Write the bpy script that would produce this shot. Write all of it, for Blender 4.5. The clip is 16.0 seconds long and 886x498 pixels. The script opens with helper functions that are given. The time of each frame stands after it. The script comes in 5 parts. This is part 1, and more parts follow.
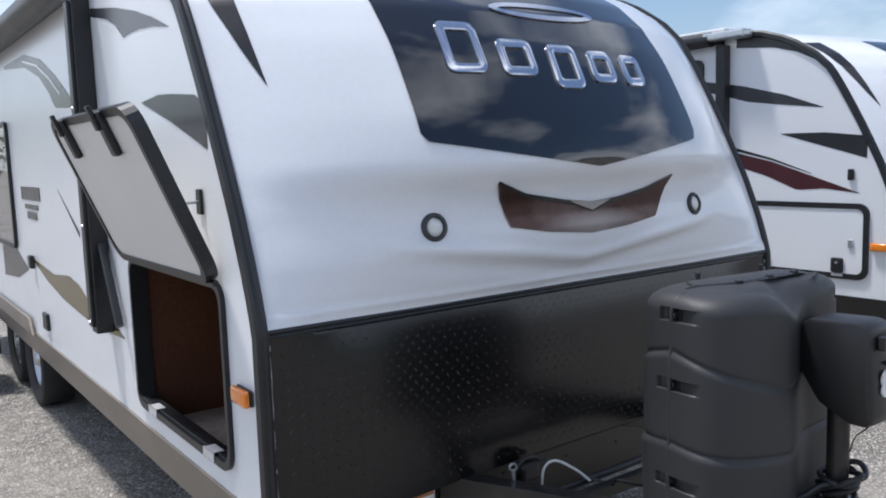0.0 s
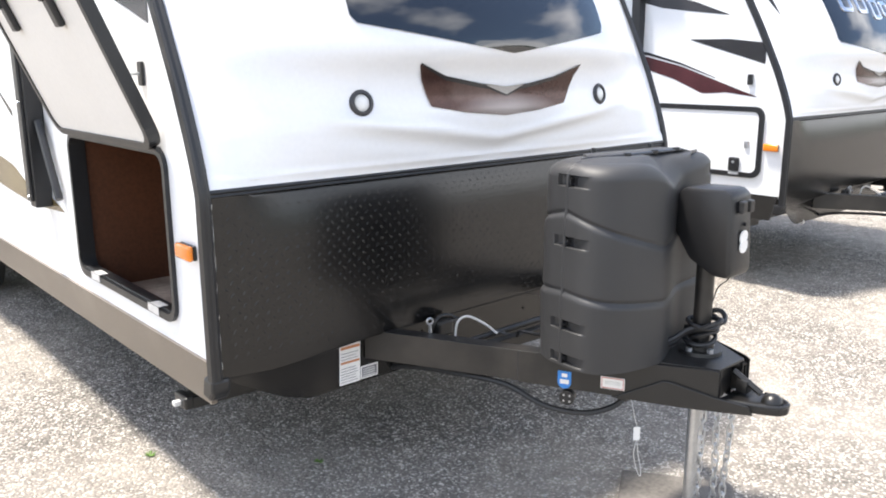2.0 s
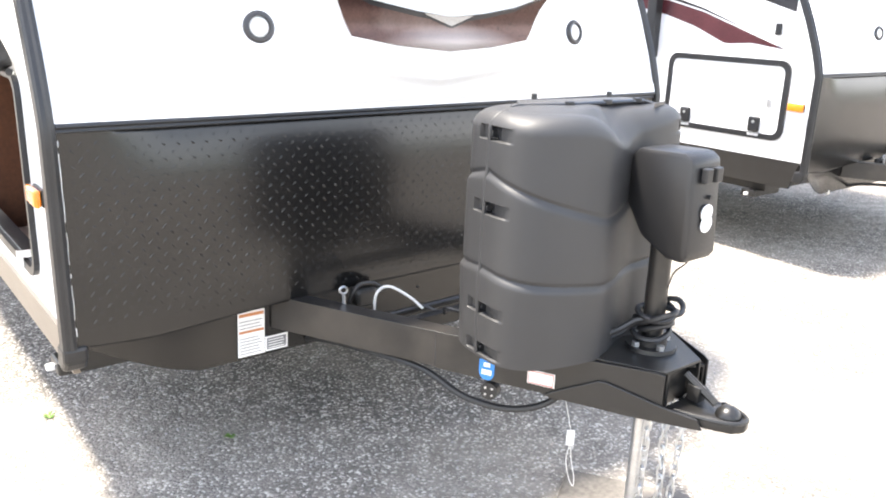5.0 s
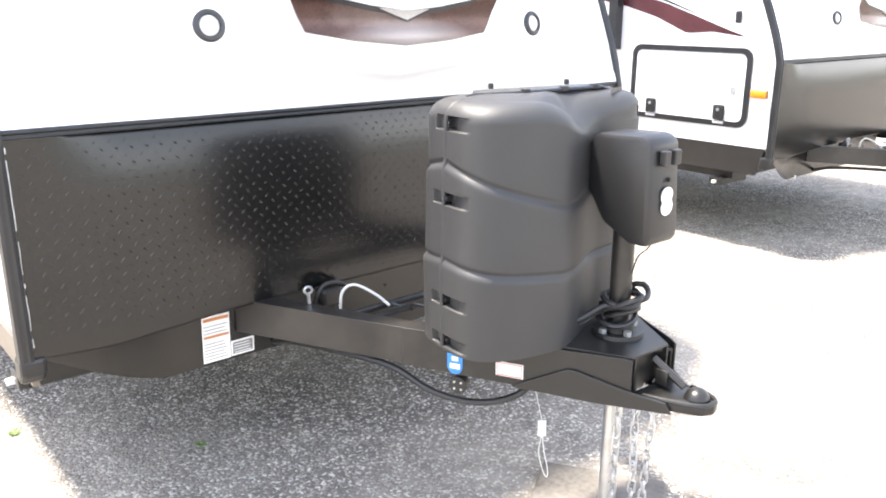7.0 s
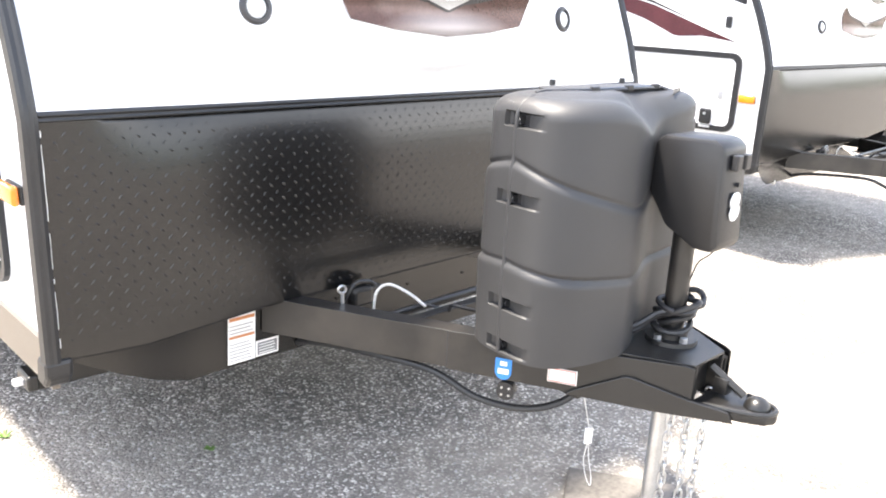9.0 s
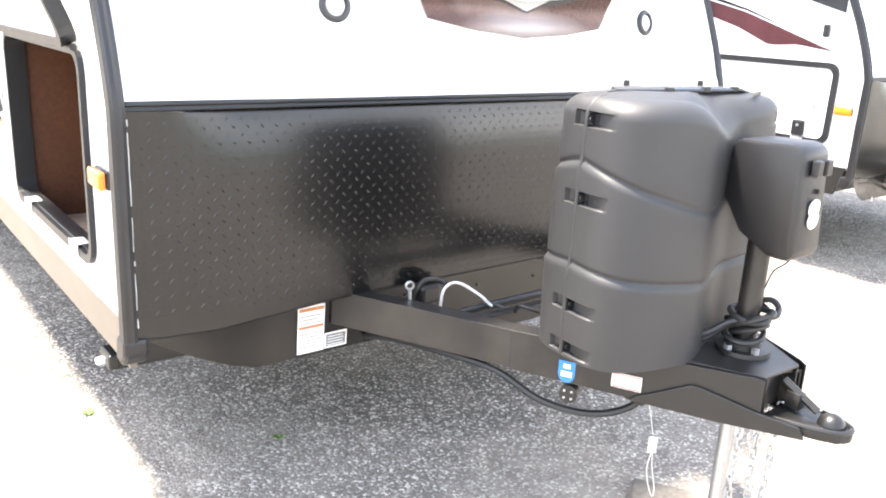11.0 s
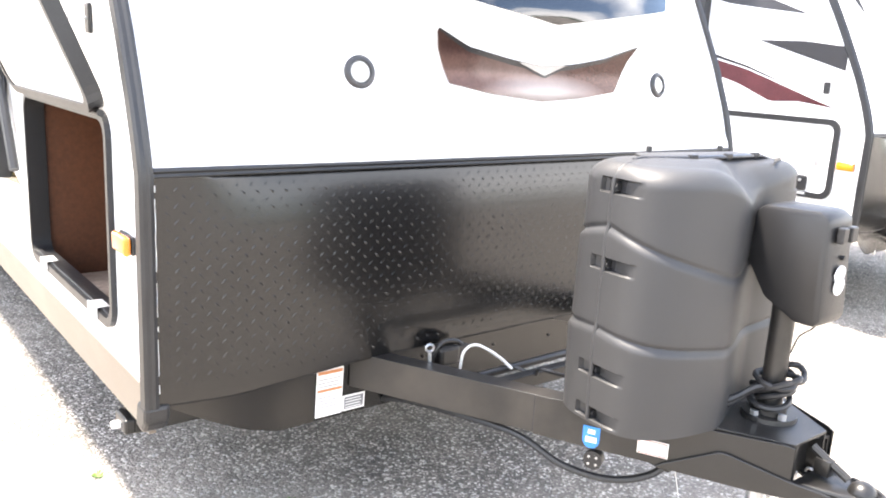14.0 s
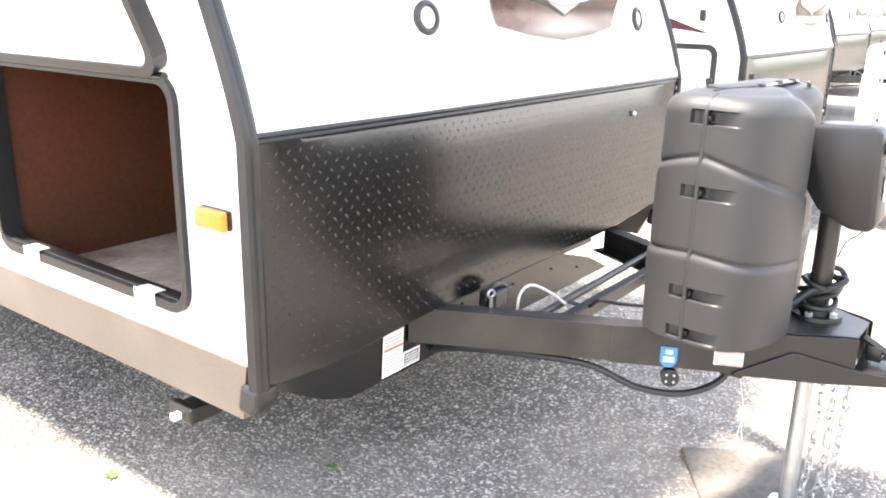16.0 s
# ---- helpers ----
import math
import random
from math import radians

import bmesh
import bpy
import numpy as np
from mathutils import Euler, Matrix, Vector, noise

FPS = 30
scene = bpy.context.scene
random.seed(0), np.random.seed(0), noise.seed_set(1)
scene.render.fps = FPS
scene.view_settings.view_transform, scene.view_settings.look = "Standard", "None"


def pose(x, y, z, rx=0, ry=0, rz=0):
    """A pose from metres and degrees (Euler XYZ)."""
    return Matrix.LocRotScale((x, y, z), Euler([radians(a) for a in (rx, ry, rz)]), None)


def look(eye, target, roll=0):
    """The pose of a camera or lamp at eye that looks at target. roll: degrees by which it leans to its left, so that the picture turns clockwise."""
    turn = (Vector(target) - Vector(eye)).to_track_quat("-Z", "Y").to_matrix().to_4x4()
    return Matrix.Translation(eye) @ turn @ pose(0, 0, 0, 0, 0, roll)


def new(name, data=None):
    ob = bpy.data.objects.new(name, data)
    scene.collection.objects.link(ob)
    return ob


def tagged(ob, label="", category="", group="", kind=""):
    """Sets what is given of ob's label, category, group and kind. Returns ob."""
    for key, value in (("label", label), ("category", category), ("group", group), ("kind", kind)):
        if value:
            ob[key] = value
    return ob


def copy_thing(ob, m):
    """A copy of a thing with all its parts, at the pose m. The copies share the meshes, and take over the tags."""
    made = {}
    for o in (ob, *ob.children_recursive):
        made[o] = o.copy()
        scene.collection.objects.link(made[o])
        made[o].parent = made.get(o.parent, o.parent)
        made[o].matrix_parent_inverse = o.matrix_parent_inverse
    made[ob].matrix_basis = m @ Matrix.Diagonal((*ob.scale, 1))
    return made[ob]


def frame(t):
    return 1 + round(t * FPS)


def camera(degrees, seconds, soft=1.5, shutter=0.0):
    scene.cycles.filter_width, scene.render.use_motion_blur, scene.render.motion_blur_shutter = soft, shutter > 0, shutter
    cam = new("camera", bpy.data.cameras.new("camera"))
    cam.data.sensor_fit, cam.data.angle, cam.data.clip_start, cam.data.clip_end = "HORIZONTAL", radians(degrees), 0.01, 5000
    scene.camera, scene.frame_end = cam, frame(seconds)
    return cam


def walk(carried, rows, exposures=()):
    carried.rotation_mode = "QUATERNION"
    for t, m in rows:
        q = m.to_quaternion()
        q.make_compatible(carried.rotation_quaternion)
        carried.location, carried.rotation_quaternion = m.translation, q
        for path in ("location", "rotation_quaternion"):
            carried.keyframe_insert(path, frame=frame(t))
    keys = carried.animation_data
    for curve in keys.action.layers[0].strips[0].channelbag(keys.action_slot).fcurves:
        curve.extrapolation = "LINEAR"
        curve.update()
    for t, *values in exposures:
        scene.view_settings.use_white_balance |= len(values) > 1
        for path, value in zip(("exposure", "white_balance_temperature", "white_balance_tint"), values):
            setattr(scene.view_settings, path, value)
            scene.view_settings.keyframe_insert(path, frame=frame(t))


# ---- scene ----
cam = camera(57.0, 16.0, 1.9)
PATH = [
    (0, (-2.137, -2.12, 1.761), (-0.968, -0.513, 1.529), -1.8),
    (0.5, (-2.233, -2.131, 1.728), (-0.954, -0.625, 1.415), -0.8),
    (1, (-2.282, -2.222, 1.706), (-0.97, -0.769, 1.296), 1.1),
    (1.5, (-2.336, -2.338, 1.688), (-1.038, -0.888, 1.224), 1.5),
    (2, (-2.321, -2.374, 1.671), (-1.039, -0.905, 1.223), -0.2),
    (2.5, (-2.248, -2.311, 1.651), (-0.988, -0.828, 1.191), -0.2),
    (3, (-2.147, -2.227, 1.634), (-0.887, -0.746, 1.164), -0.3),
    (3.5, (-1.981, -2.195, 1.61), (-0.729, -0.731, 1.075), -0.4),
    (4, (-1.789, -2.228, 1.616), (-0.62, -0.716, 1.028), 2.5),
    (6.5, (-1.692, -2.29, 1.587), (-0.461, -0.812, 1.037), 0.9),
    (7, (-1.675, -2.294, 1.579), (-0.445, -0.821, 1.015), 0.2),
    (7.5, (-1.663, -2.32, 1.582), (-0.412, -0.863, 1.023), -0.3),
    (8, (-1.686, -2.282, 1.564), (-0.494, -0.785, 0.983), 0.1),
    (8.5, (-1.738, -2.184, 1.573), (-0.437, -0.768, 1.023), 0.6),
    (9, (-1.851, -2.013, 1.561), (-0.511, -0.644, 0.988), 2.7),
    (11.5, (-1.799, -2.081, 1.534), (-0.63, -0.553, 0.986), 3.0),
    (12, (-1.768, -2.105, 1.553), (-0.543, -0.604, 1.059), 3.8),
    (12.5, (-1.745, -2.113, 1.554), (-0.505, -0.617, 1.08), 2.1),
    (13, (-1.732, -2.091, 1.548), (-0.5, -0.589, 1.071), 2.0),
    (13.5, (-1.763, -2.056, 1.555), (-0.574, -0.521, 1.076), 2.0),
    (14, (-1.882, -1.994, 1.576), (-0.669, -0.469, 1.126), 3.2),
    (14.5, (-2.099, -1.881, 1.589), (-0.835, -0.41, 1.103), 3.0),
    (15, (-2.217, -1.788, 1.578), (-0.849, -0.435, 1.033), 4.6),
    (15.5, (-2.294, -1.615, 1.536), (-0.822, -0.402, 0.935), 2.4),
    (16, (-2.41, -1.438, 1.562), (-0.882, -0.281, 0.992), 1.1),
]
EXPO = [(0.0, 0.42, 5980, 10), (0.5, 0.68, 6080, 10), (1.0, 1.12, 6400, 10), (1.5, 1.50, 6600, 10), (2.5, 1.75, 6700, 10), (3.5, 2.10, 6650, 10), (4.2, 2.60, 6800, 10), (7.0, 2.70, 6900, 11), (9.0, 2.75, 6900, 11), (11.5, 3.00, 6950, 11), (14.5, 3.05, 7000, 12), (16.0, 2.90, 7100, 12)]
walk(cam, [(t, look(eye, target, roll)) for t, eye, target, roll in PATH], EXPO)

# ---- light ----
SUN = Vector((-0.22, 0.30, 1.0)).normalized()
sun = new("sun", bpy.data.lights.new("sun", "SUN"))
sun.data.energy, sun.data.angle, sun.data.color = 2.8, radians(6.0), (1.0, 0.95, 0.88)
sun.matrix_world = Matrix.Translation((0, 0, 12)) @ SUN.to_track_quat("Z", "Y").to_matrix().to_4x4()
world = bpy.data.worlds.new("sky")
scene.world = world
world.use_nodes = True
wn, wl = world.node_tree.nodes, world.node_tree.links
wn.clear()
sky = wn.new("ShaderNodeTexSky")
sky.sky_type, sky.sun_disc = "NISHITA", False
sky.sun_elevation = math.asin(SUN.z)
sky.sun_rotation = math.atan2(SUN.x, SUN.y)
sky.air_density, sky.dust_density = 1.0, 1.5
wc = wn.new("ShaderNodeTexCoord")
wm = wn.new("ShaderNodeMapping")
wm.inputs["Scale"].default_value = (1.0, 1.0, 2.2)
wnoise = wn.new("ShaderNodeTexNoise")
wnoise.inputs["Scale"].default_value, wnoise.inputs["Detail"].default_value = 1.9, 7.0
wramp = wn.new("ShaderNodeValToRGB")
wramp.color_ramp.elements[0].position, wramp.color_ramp.elements[1].position = 0.50, 0.68
wmix = wn.new("ShaderNodeMix")
wmix.data_type = "RGBA"
wmix.inputs["B"].default_value = (9.5, 9.7, 10.2, 1)
wback = wn.new("ShaderNodeBackground")
wback.inputs["Strength"].default_value = 0.103
wout = wn.new("ShaderNodeOutputWorld")
wl.new(wc.outputs["Generated"], wm.inputs["Vector"])
wl.new(wm.outputs["Vector"], wnoise.inputs["Vector"])
wsep = wn.new("ShaderNodeSeparateXYZ")
wlow = wn.new("ShaderNodeMapRange")
wlow.inputs["From Min"].default_value, wlow.inputs["From Max"].default_value = 0.05, 0.5
wlow.inputs["To Min"].default_value, wlow.inputs["To Max"].default_value = 0.07, 0.0
wsum = wn.new("ShaderNodeMath")
wsum.operation = "ADD"
wl.new(wc.outputs["Generated"], wsep.inputs["Vector"])
wl.new(wsep.outputs["Z"], wlow.inputs["Value"])
wl.new(wnoise.outputs["Fac"], wsum.inputs[0])
wl.new(wlow.outputs["Result"], wsum.inputs[1])
wl.new(wsum.outputs[0], wramp.inputs["Fac"])
wl.new(wramp.outputs["Color"], wmix.inputs["Factor"])
wl.new(sky.outputs["Color"], wmix.inputs["A"])
wl.new(wmix.outputs["Result"], wback.inputs["Color"])
wl.new(wback.outputs["Background"], wout.inputs["Surface"])


# ---- materials ----
def material(name, colour, rough=0.5, metal=0.0, vary=0.15, size=6.0, grain=120.0, bump=0.0, bump_size=None, spec=0.5, coat=0.0, dirt=None, dirt_amount=0.0):
    """A surface with a broad variation, a fine grain, a little relief and, where given, stains."""
    m = bpy.data.materials.new(name)
    m.use_nodes = True
    n, l = m.node_tree.nodes, m.node_tree.links
    b = n["Principled BSDF"]
    b.inputs["Metallic"].default_value = metal
    b.inputs["Specular IOR Level"].default_value = spec
    b.inputs["Coat Weight"].default_value = coat
    b.inputs["Coat Roughness"].default_value = 0.08
    tc = n.new("ShaderNodeTexCoord")
    broad, fine = n.new("ShaderNodeTexNoise"), n.new("ShaderNodeTexNoise")
    broad.inputs["Scale"].default_value, broad.inputs["Detail"].default_value = size, 5.0
    fine.inputs["Scale"].default_value, fine.inputs["Detail"].default_value = grain, 3.0
    l.new(tc.outputs["Object"], broad.inputs["Vector"])
    l.new(tc.outputs["Object"], fine.inputs["Vector"])
    add = n.new("ShaderNodeMath")
    add.operation = "ADD"
    l.new(broad.outputs["Fac"], add.inputs[0])
    l.new(fine.outputs["Fac"], add.inputs[1])
    rng = n.new("ShaderNodeMapRange")
    rng.inputs["From Min"].default_value, rng.inputs["From Max"].default_value = 0.6, 1.4
    rng.inputs["To Min"].default_value, rng.inputs["To Max"].default_value = 1 - vary, 1 + vary
    l.new(add.outputs[0], rng.inputs["Value"])
    mul = n.new("ShaderNodeMix")
    mul.data_type, mul.blend_type = "RGBA", "MULTIPLY"
    mul.inputs["Factor"].default_value = 1.0
    mul.inputs["A"].default_value = (*colour, 1)
    l.new(rng.outputs["Result"], mul.inputs["B"])
    out = mul.outputs["Result"]
    if dirt:
        stain, ramp, mix = n.new("ShaderNodeTexNoise"), n.new("ShaderNodeValToRGB"), n.new("ShaderNodeMix")
        stain.inputs["Scale"].default_value, stain.inputs["Detail"].default_value = size * 0.6, 8.0
        ramp.color_ramp.elements[0].position, ramp.color_ramp.elements[1].position = 0.5, 0.75
        ramp.color_ramp.elements[1].color = (dirt_amount, dirt_amount, dirt_amount, 1)
        mix.data_type = "RGBA"
        mix.inputs["B"].default_value = (*dirt, 1)
        l.new(tc.outputs["Object"], stain.inputs["Vector"])
        l.new(stain.outputs["Fac"], ramp.inputs["Fac"])
        l.new(ramp.outputs["Color"], mix.inputs["Factor"])
        l.new(out, mix.inputs["A"])
        out = mix.outputs["Result"]
    l.new(out, b.inputs["Base Color"])
    rr = n.new("ShaderNodeMapRange")
    rr.inputs["To Min"].default_value, rr.inputs["To Max"].default_value = max(rough * 0.85, 0.0), min(rough * 1.15, 1.0)
    l.new(broad.outputs["Fac"], rr.inputs["Value"])
    l.new(rr.outputs["Result"], b.inputs["Roughness"])
    if bump:
        bp, bn = n.new("ShaderNodeBump"), n.new("ShaderNodeTexNoise")
        bn.inputs["Scale"].default_value, bn.inputs["Detail"].default_value = bump_size or grain, 4.0
        bp.inputs["Strength"].default_value, bp.inputs["Distance"].default_value = 1.0, bump
        l.new(tc.outputs["Object"], bn.inputs["Vector"])
        l.new(bn.outputs["Fac"], bp.inputs["Height"])
        l.new(bp.outputs["Normal"], b.inputs["Normal"])
    return m


GELCOAT = material("white_gelcoat", (0.80, 0.81, 0.83), 0.16, vary=0.03, size=1.6, grain=60, bump=0.0006, bump_size=5, dirt=(0.62, 0.60, 0.56), dirt_amount=0.12)
SIDING = material("white_side_laminate", (0.80, 0.81, 0.82), 0.22, vary=0.03, size=1.2, grain=80, bump=0.0005, bump_size=4, dirt=(0.6, 0.58, 0.54), dirt_amount=0.12)
TRIM = material("black_rubber_trim", (0.014, 0.0145, 0.016), 0.38, vary=0.3, size=9, grain=200, bump=0.0003)
PLATE = material("black_tread_plate", (0.006, 0.0058, 0.0058), 0.23, vary=0.2, size=4, grain=300, spec=0.55, dirt=(0.018, 0.016, 0.014), dirt_amount=0.4)
STEEL_BLACK = material("black_painted_steel", (0.013, 0.0125, 0.012), 0.36, vary=0.25, size=7, grain=250, bump=0.0004, dirt=(0.07, 0.06, 0.05), dirt_amount=0.5)
COVER_WHITE = material("white_moulded_plastic", (0.75, 0.75, 0.74), 0.42, vary=0.05, size=5, grain=500, bump=0.0004, bump_size=420)
COVER = material("black_moulded_plastic", (0.031, 0.031, 0.032), 0.50, vary=0.15, size=5, grain=500, bump=0.0005, bump_size=420, spec=0.5)
JACK = material("black_textured_plastic", (0.014, 0.014, 0.015), 0.40, vary=0.15, size=8, grain=400, bump=0.0004)
TAUPE = material("taupe_painted_skirt", (0.20, 0.17, 0.14), 0.38, metal=0.3, vary=0.15, size=5, grain=150, bump=0.0004, dirt=(0.30, 0.26, 0.22), dirt_amount=0.5)
DECAL_BLACK = material("black_vinyl", (0.02, 0.02, 0.022), 0.25, vary=0.2, size=6, grain=200)
DECAL_GREY = material("grey_vinyl", (0.042, 0.042, 0.047), 0.25, vary=0.35, size=2.5, grain=200)
DECAL_BROWN = material("bronze_vinyl", (0.045, 0.032, 0.024), 0.22, metal=0.2, vary=0.4, size=3, grain=160)
DECAL_RED = material("maroon_vinyl", (0.075, 0.020, 0.024), 0.22, metal=0.2, vary=0.5, size=4, grain=160)
DECAL_GOLD = material("olive_vinyl", (0.17, 0.13, 0.06), 0.25, metal=0.3, vary=0.4, size=4, grain=160)
CHEVRON = material("brushed_bronze_vinyl", (0.055, 0.028, 0.024), 0.22, metal=0.5, vary=0.5, size=4, grain=120, dirt=(0.30, 0.25, 0.24), dirt_amount=0.5)
def painted_sheen(m, centre, reach):
    """A soft silver reflection painted into a printed graphic's colour, round a point of the trailer's own plan."""
    n, l = m.node_tree.nodes, m.node_tree.links
    b = n["Principled BSDF"]
    src = b.inputs["Base Color"].links[0].from_socket
    tc, mp, gr, mix = n.new("ShaderNodeTexCoord"), n.new("ShaderNodeMapping"), n.new("ShaderNodeTexGradient"), n.new("ShaderNodeMix")
    gr.gradient_type = "SPHERICAL"
    mp.inputs["Scale"].default_value = tuple(1 / r for r in reach)
    mp.inputs["Location"].default_value = tuple(-c / r for c, r in zip(centre, reach))
    mix.data_type = "RGBA"
    mix.inputs["B"].default_value = (0.27, 0.25, 0.255, 1)
    l.new(tc.outputs["Object"], mp.inputs["Vector"])
    l.new(mp.outputs["Vector"], gr.inputs["Vector"])
    l.new(gr.outputs["Fac"], mix.inputs["Factor"])
    l.new(src, mix.inputs["A"])
    l.new(mix.outputs["Result"], b.inputs["Base Color"])


# pale reflection painted into the chevron's colour at its lower middle
painted_sheen(CHEVRON, (0.03, 0.10, 1.478), (0.30, 1.5, 0.075))
BARE = material("bare_steel", (0.62, 0.62, 0.62), 0.4, metal=0.25, vary=0.15, size=30, grain=200)
SILVER = material("silver_vinyl", (0.34, 0.33, 0.32), 0.25, metal=0.4, vary=0.25, size=9, grain=160)
BEZEL = material("dark_grey_plastic", (0.035, 0.035, 0.038), 0.4, vary=0.2, size=10, grain=200)
CHROME = material("chrome_plastic", (0.75, 0.75, 0.78), 0.10, metal=1.0, vary=0.08, size=10, grain=80)
ZINC = material("galvanised_steel", (0.55, 0.56, 0.57), 0.36, metal=0.9, vary=0.2, size=20, grain=200, bump=0.0003)
ORANGE = material("amber_lens", (0.85, 0.24, 0.015), 0.2, vary=0.12, size=20, grain=60, bump=0.001, bump_size=90, coat=0.5)
LENS = material("frosted_lens", (0.72, 0.72, 0.70), 0.22, vary=0.08, size=20, grain=90, bump=0.001, bump_size=120)
GLASS = material("dark_tinted_glass", (0.006, 0.007, 0.010), 0.02, vary=0.1, size=2, grain=20, spec=0.75, coat=0.6)
WOOD = material("dark_brown_panelling", (0.095, 0.036, 0.017), 0.45, vary=0.35, size=2.2, grain=70, bump=0.0006)
LINO = material("beige_vinyl_floor", (0.50, 0.42, 0.34), 0.5, vary=0.35, size=5, grain=40, bump=0.0006, dirt=(0.13, 0.085, 0.055), dirt_amount=1.0)
LINER = material("white_door_liner", (0.72, 0.70, 0.67), 0.4, vary=0.04, size=3, grain=60)
TYRE = material("tyre_rubber", (0.025, 0.025, 0.026), 0.8, vary=0.2, size=8, grain=120, bump=0.002)
PAPER = material("white_sticker", (0.80, 0.79, 0.77), 0.4, vary=0.04, size=10, grain=100)
PAPER_BLUE = material("blue_sticker", (0.03, 0.22, 0.62), 0.35, vary=0.1, size=20, grain=100)
PAPER_RED = material("red_print", (0.55, 0.22, 0.20), 0.45, vary=0.1, size=20, grain=100)
PAPER_RUST = material("orange_print", (0.50, 0.20, 0.08), 0.45, vary=0.1, size=20, grain=100)
PRINT_GREY = material("grey_print", (0.16, 0.16, 0.17), 0.45, vary=0.1, size=20, grain=100)
CABLE = material("black_cable", (0.018, 0.018, 0.019), 0.45, vary=0.2, size=20, grain=200)
CABLE_WHITE = material("white_cable", (0.72, 0.70, 0.66), 0.45, vary=0.08, size=20, grain=200)
RUST = material("rusty_steel", (0.22, 0.12, 0.07), 0.7, metal=0.4, vary=0.4, size=30, grain=200, bump=0.001)
ROOFING = material("white_roof_membrane", (0.7, 0.7, 0.69), 0.6, vary=0.1, size=3, grain=60)
BLOCK = material("weathered_board", (0.125, 0.113, 0.10), 0.85, vary=0.45, size=5, grain=50, bump=0.003, bump_size=40, dirt=(0.24, 0.215, 0.19), dirt_amount=0.8)
LEAF = material("leaf_green", (0.06, 0.10, 0.03), 0.6, vary=0.5, size=1.5, grain=8)
BARK = material("bark", (0.10, 0.075, 0.055), 0.85, vary=0.3, size=4, grain=30, bump=0.01)
GRASS = material("weed_green", (0.10, 0.19, 0.03), 0.6, vary=0.3, size=20, grain=60)
STONE = material("grey_chippings", (0.36, 0.34, 0.32), 0.8, vary=0.35, size=30, grain=90, bump=0.001)


def ground_material():
    """Chip-sealed lot: pale and dark chippings in a grey binder, with broad worn and dusty patches."""
    m = bpy.data.materials.new("chip_seal")
    m.use_nodes = True
    n, l = m.node_tree.nodes, m.node_tree.links
    b = n["Principled BSDF"]
    tc = n.new("ShaderNodeTexCoord")
    chips = n.new("ShaderNodeTexVoronoi")
    chips.inputs["Scale"].default_value = 112.0
    chips2 = n.new("ShaderNodeTexVoronoi")
    chips2.inputs["Scale"].default_value = 48.0
    broad = n.new("ShaderNodeTexNoise")
    broad.inputs["Scale"].default_value, broad.inputs["Detail"].default_value = 0.9, 7.0
    mid = n.new("ShaderNodeTexNoise")
    mid.inputs["Scale"].default_value, mid.inputs["Detail"].default_value = 9.0, 6.0
    for node in (chips, chips2, broad, mid):
        l.new(tc.outputs["Object"], node.inputs["Vector"])
    grey = n.new("ShaderNodeSeparateColor")
    l.new(chips.outputs["Color"], grey.inputs["Color"])
    ramp = n.new("ShaderNodeValToRGB")
    e = ramp.color_ramp.elements
    e[0].position, e[0].color = 0.0, (0.098, 0.09, 0.081, 1)
    e[1].position, e[1].color = 1.0, (0.72, 0.68, 0.61, 1)
    for where, shade in ((0.55, (0.165, 0.15, 0.133, 1)), (0.8, (0.31, 0.28, 0.243, 1))):
        ramp.color_ramp.elements.new(where).color = shade
    l.new(grey.outputs["Red"], ramp.inputs["Fac"])
    dust = n.new("ShaderNodeMix")
    dust.data_type = "RGBA"
    dust.inputs["B"].default_value = (0.40, 0.36, 0.31, 1)
    dr = n.new("ShaderNodeMapRange")
    dr.inputs["From Min"].default_value, dr.inputs["From Max"].default_value = 0.42, 0.72
    dr.inputs["To Max"].default_value = 0.65
    l.new(broad.outputs["Fac"], dr.inputs["Value"])
    l.new(dr.outputs["Result"], dust.inputs["Factor"])
    l.new(ramp.outputs["Color"], dust.inputs["A"])
    mulr = n.new("ShaderNodeMapRange")
    mulr.inputs["From Min"].default_value, mulr.inputs["From Max"].default_value = 0.3, 0.7
    mulr.inputs["To Min"].default_value, mulr.inputs["To Max"].default_value = 0.8, 1.2
    l.new(mid.outputs["Fac"], mulr.inputs["Value"])
    mul = n.new("ShaderNodeMix")
    mul.data_type, mul.blend_type = "RGBA", "MULTIPLY"
    mul.inputs["Factor"].default_value = 1.0
    l.new(dust.outputs["Result"], mul.inputs["A"])
    l.new(mulr.outputs["Result"], mul.inputs["B"])
    l.new(mul.outputs["Result"], b.inputs["Base Color"])
    b.inputs["Roughness"].default_value = 0.9
    add = n.new("ShaderNodeMath")
    add.operation = "ADD"
    l.new(chips.outputs["Distance"], add.inputs[0])
    l.new(chips2.outputs["Distance"], add.inputs[1])
    bp = n.new("ShaderNodeBump")
    bp.invert = True
    bp.inputs["Strength"].default_value, bp.inputs["Distance"].default_value = 1.0, 0.0045
    l.new(add.outputs[0], bp.inputs["Height"])
    l.new(bp.outputs["Normal"], b.inputs["Normal"])
    return m


CHIPSEAL = ground_material()


# ---- mesh helpers ----
def part(name, bm, mat, parent=None, label="", smooth=False):
    """Links a bmesh as one mesh object, under a thing or a part."""
    bmesh.ops.recalc_face_normals(bm, faces=bm.faces)
    me = bpy.data.meshes.new(name)
    bm.to_mesh(me)
    bm.free()
    me.materials.append(mat)
    if smooth:
        me.shade_smooth()
        me.set_sharp_from_angle(angle=radians(38))
    ob = new(name, me)
    ob.parent = parent
    if label:
        tagged(ob, label)
    return ob


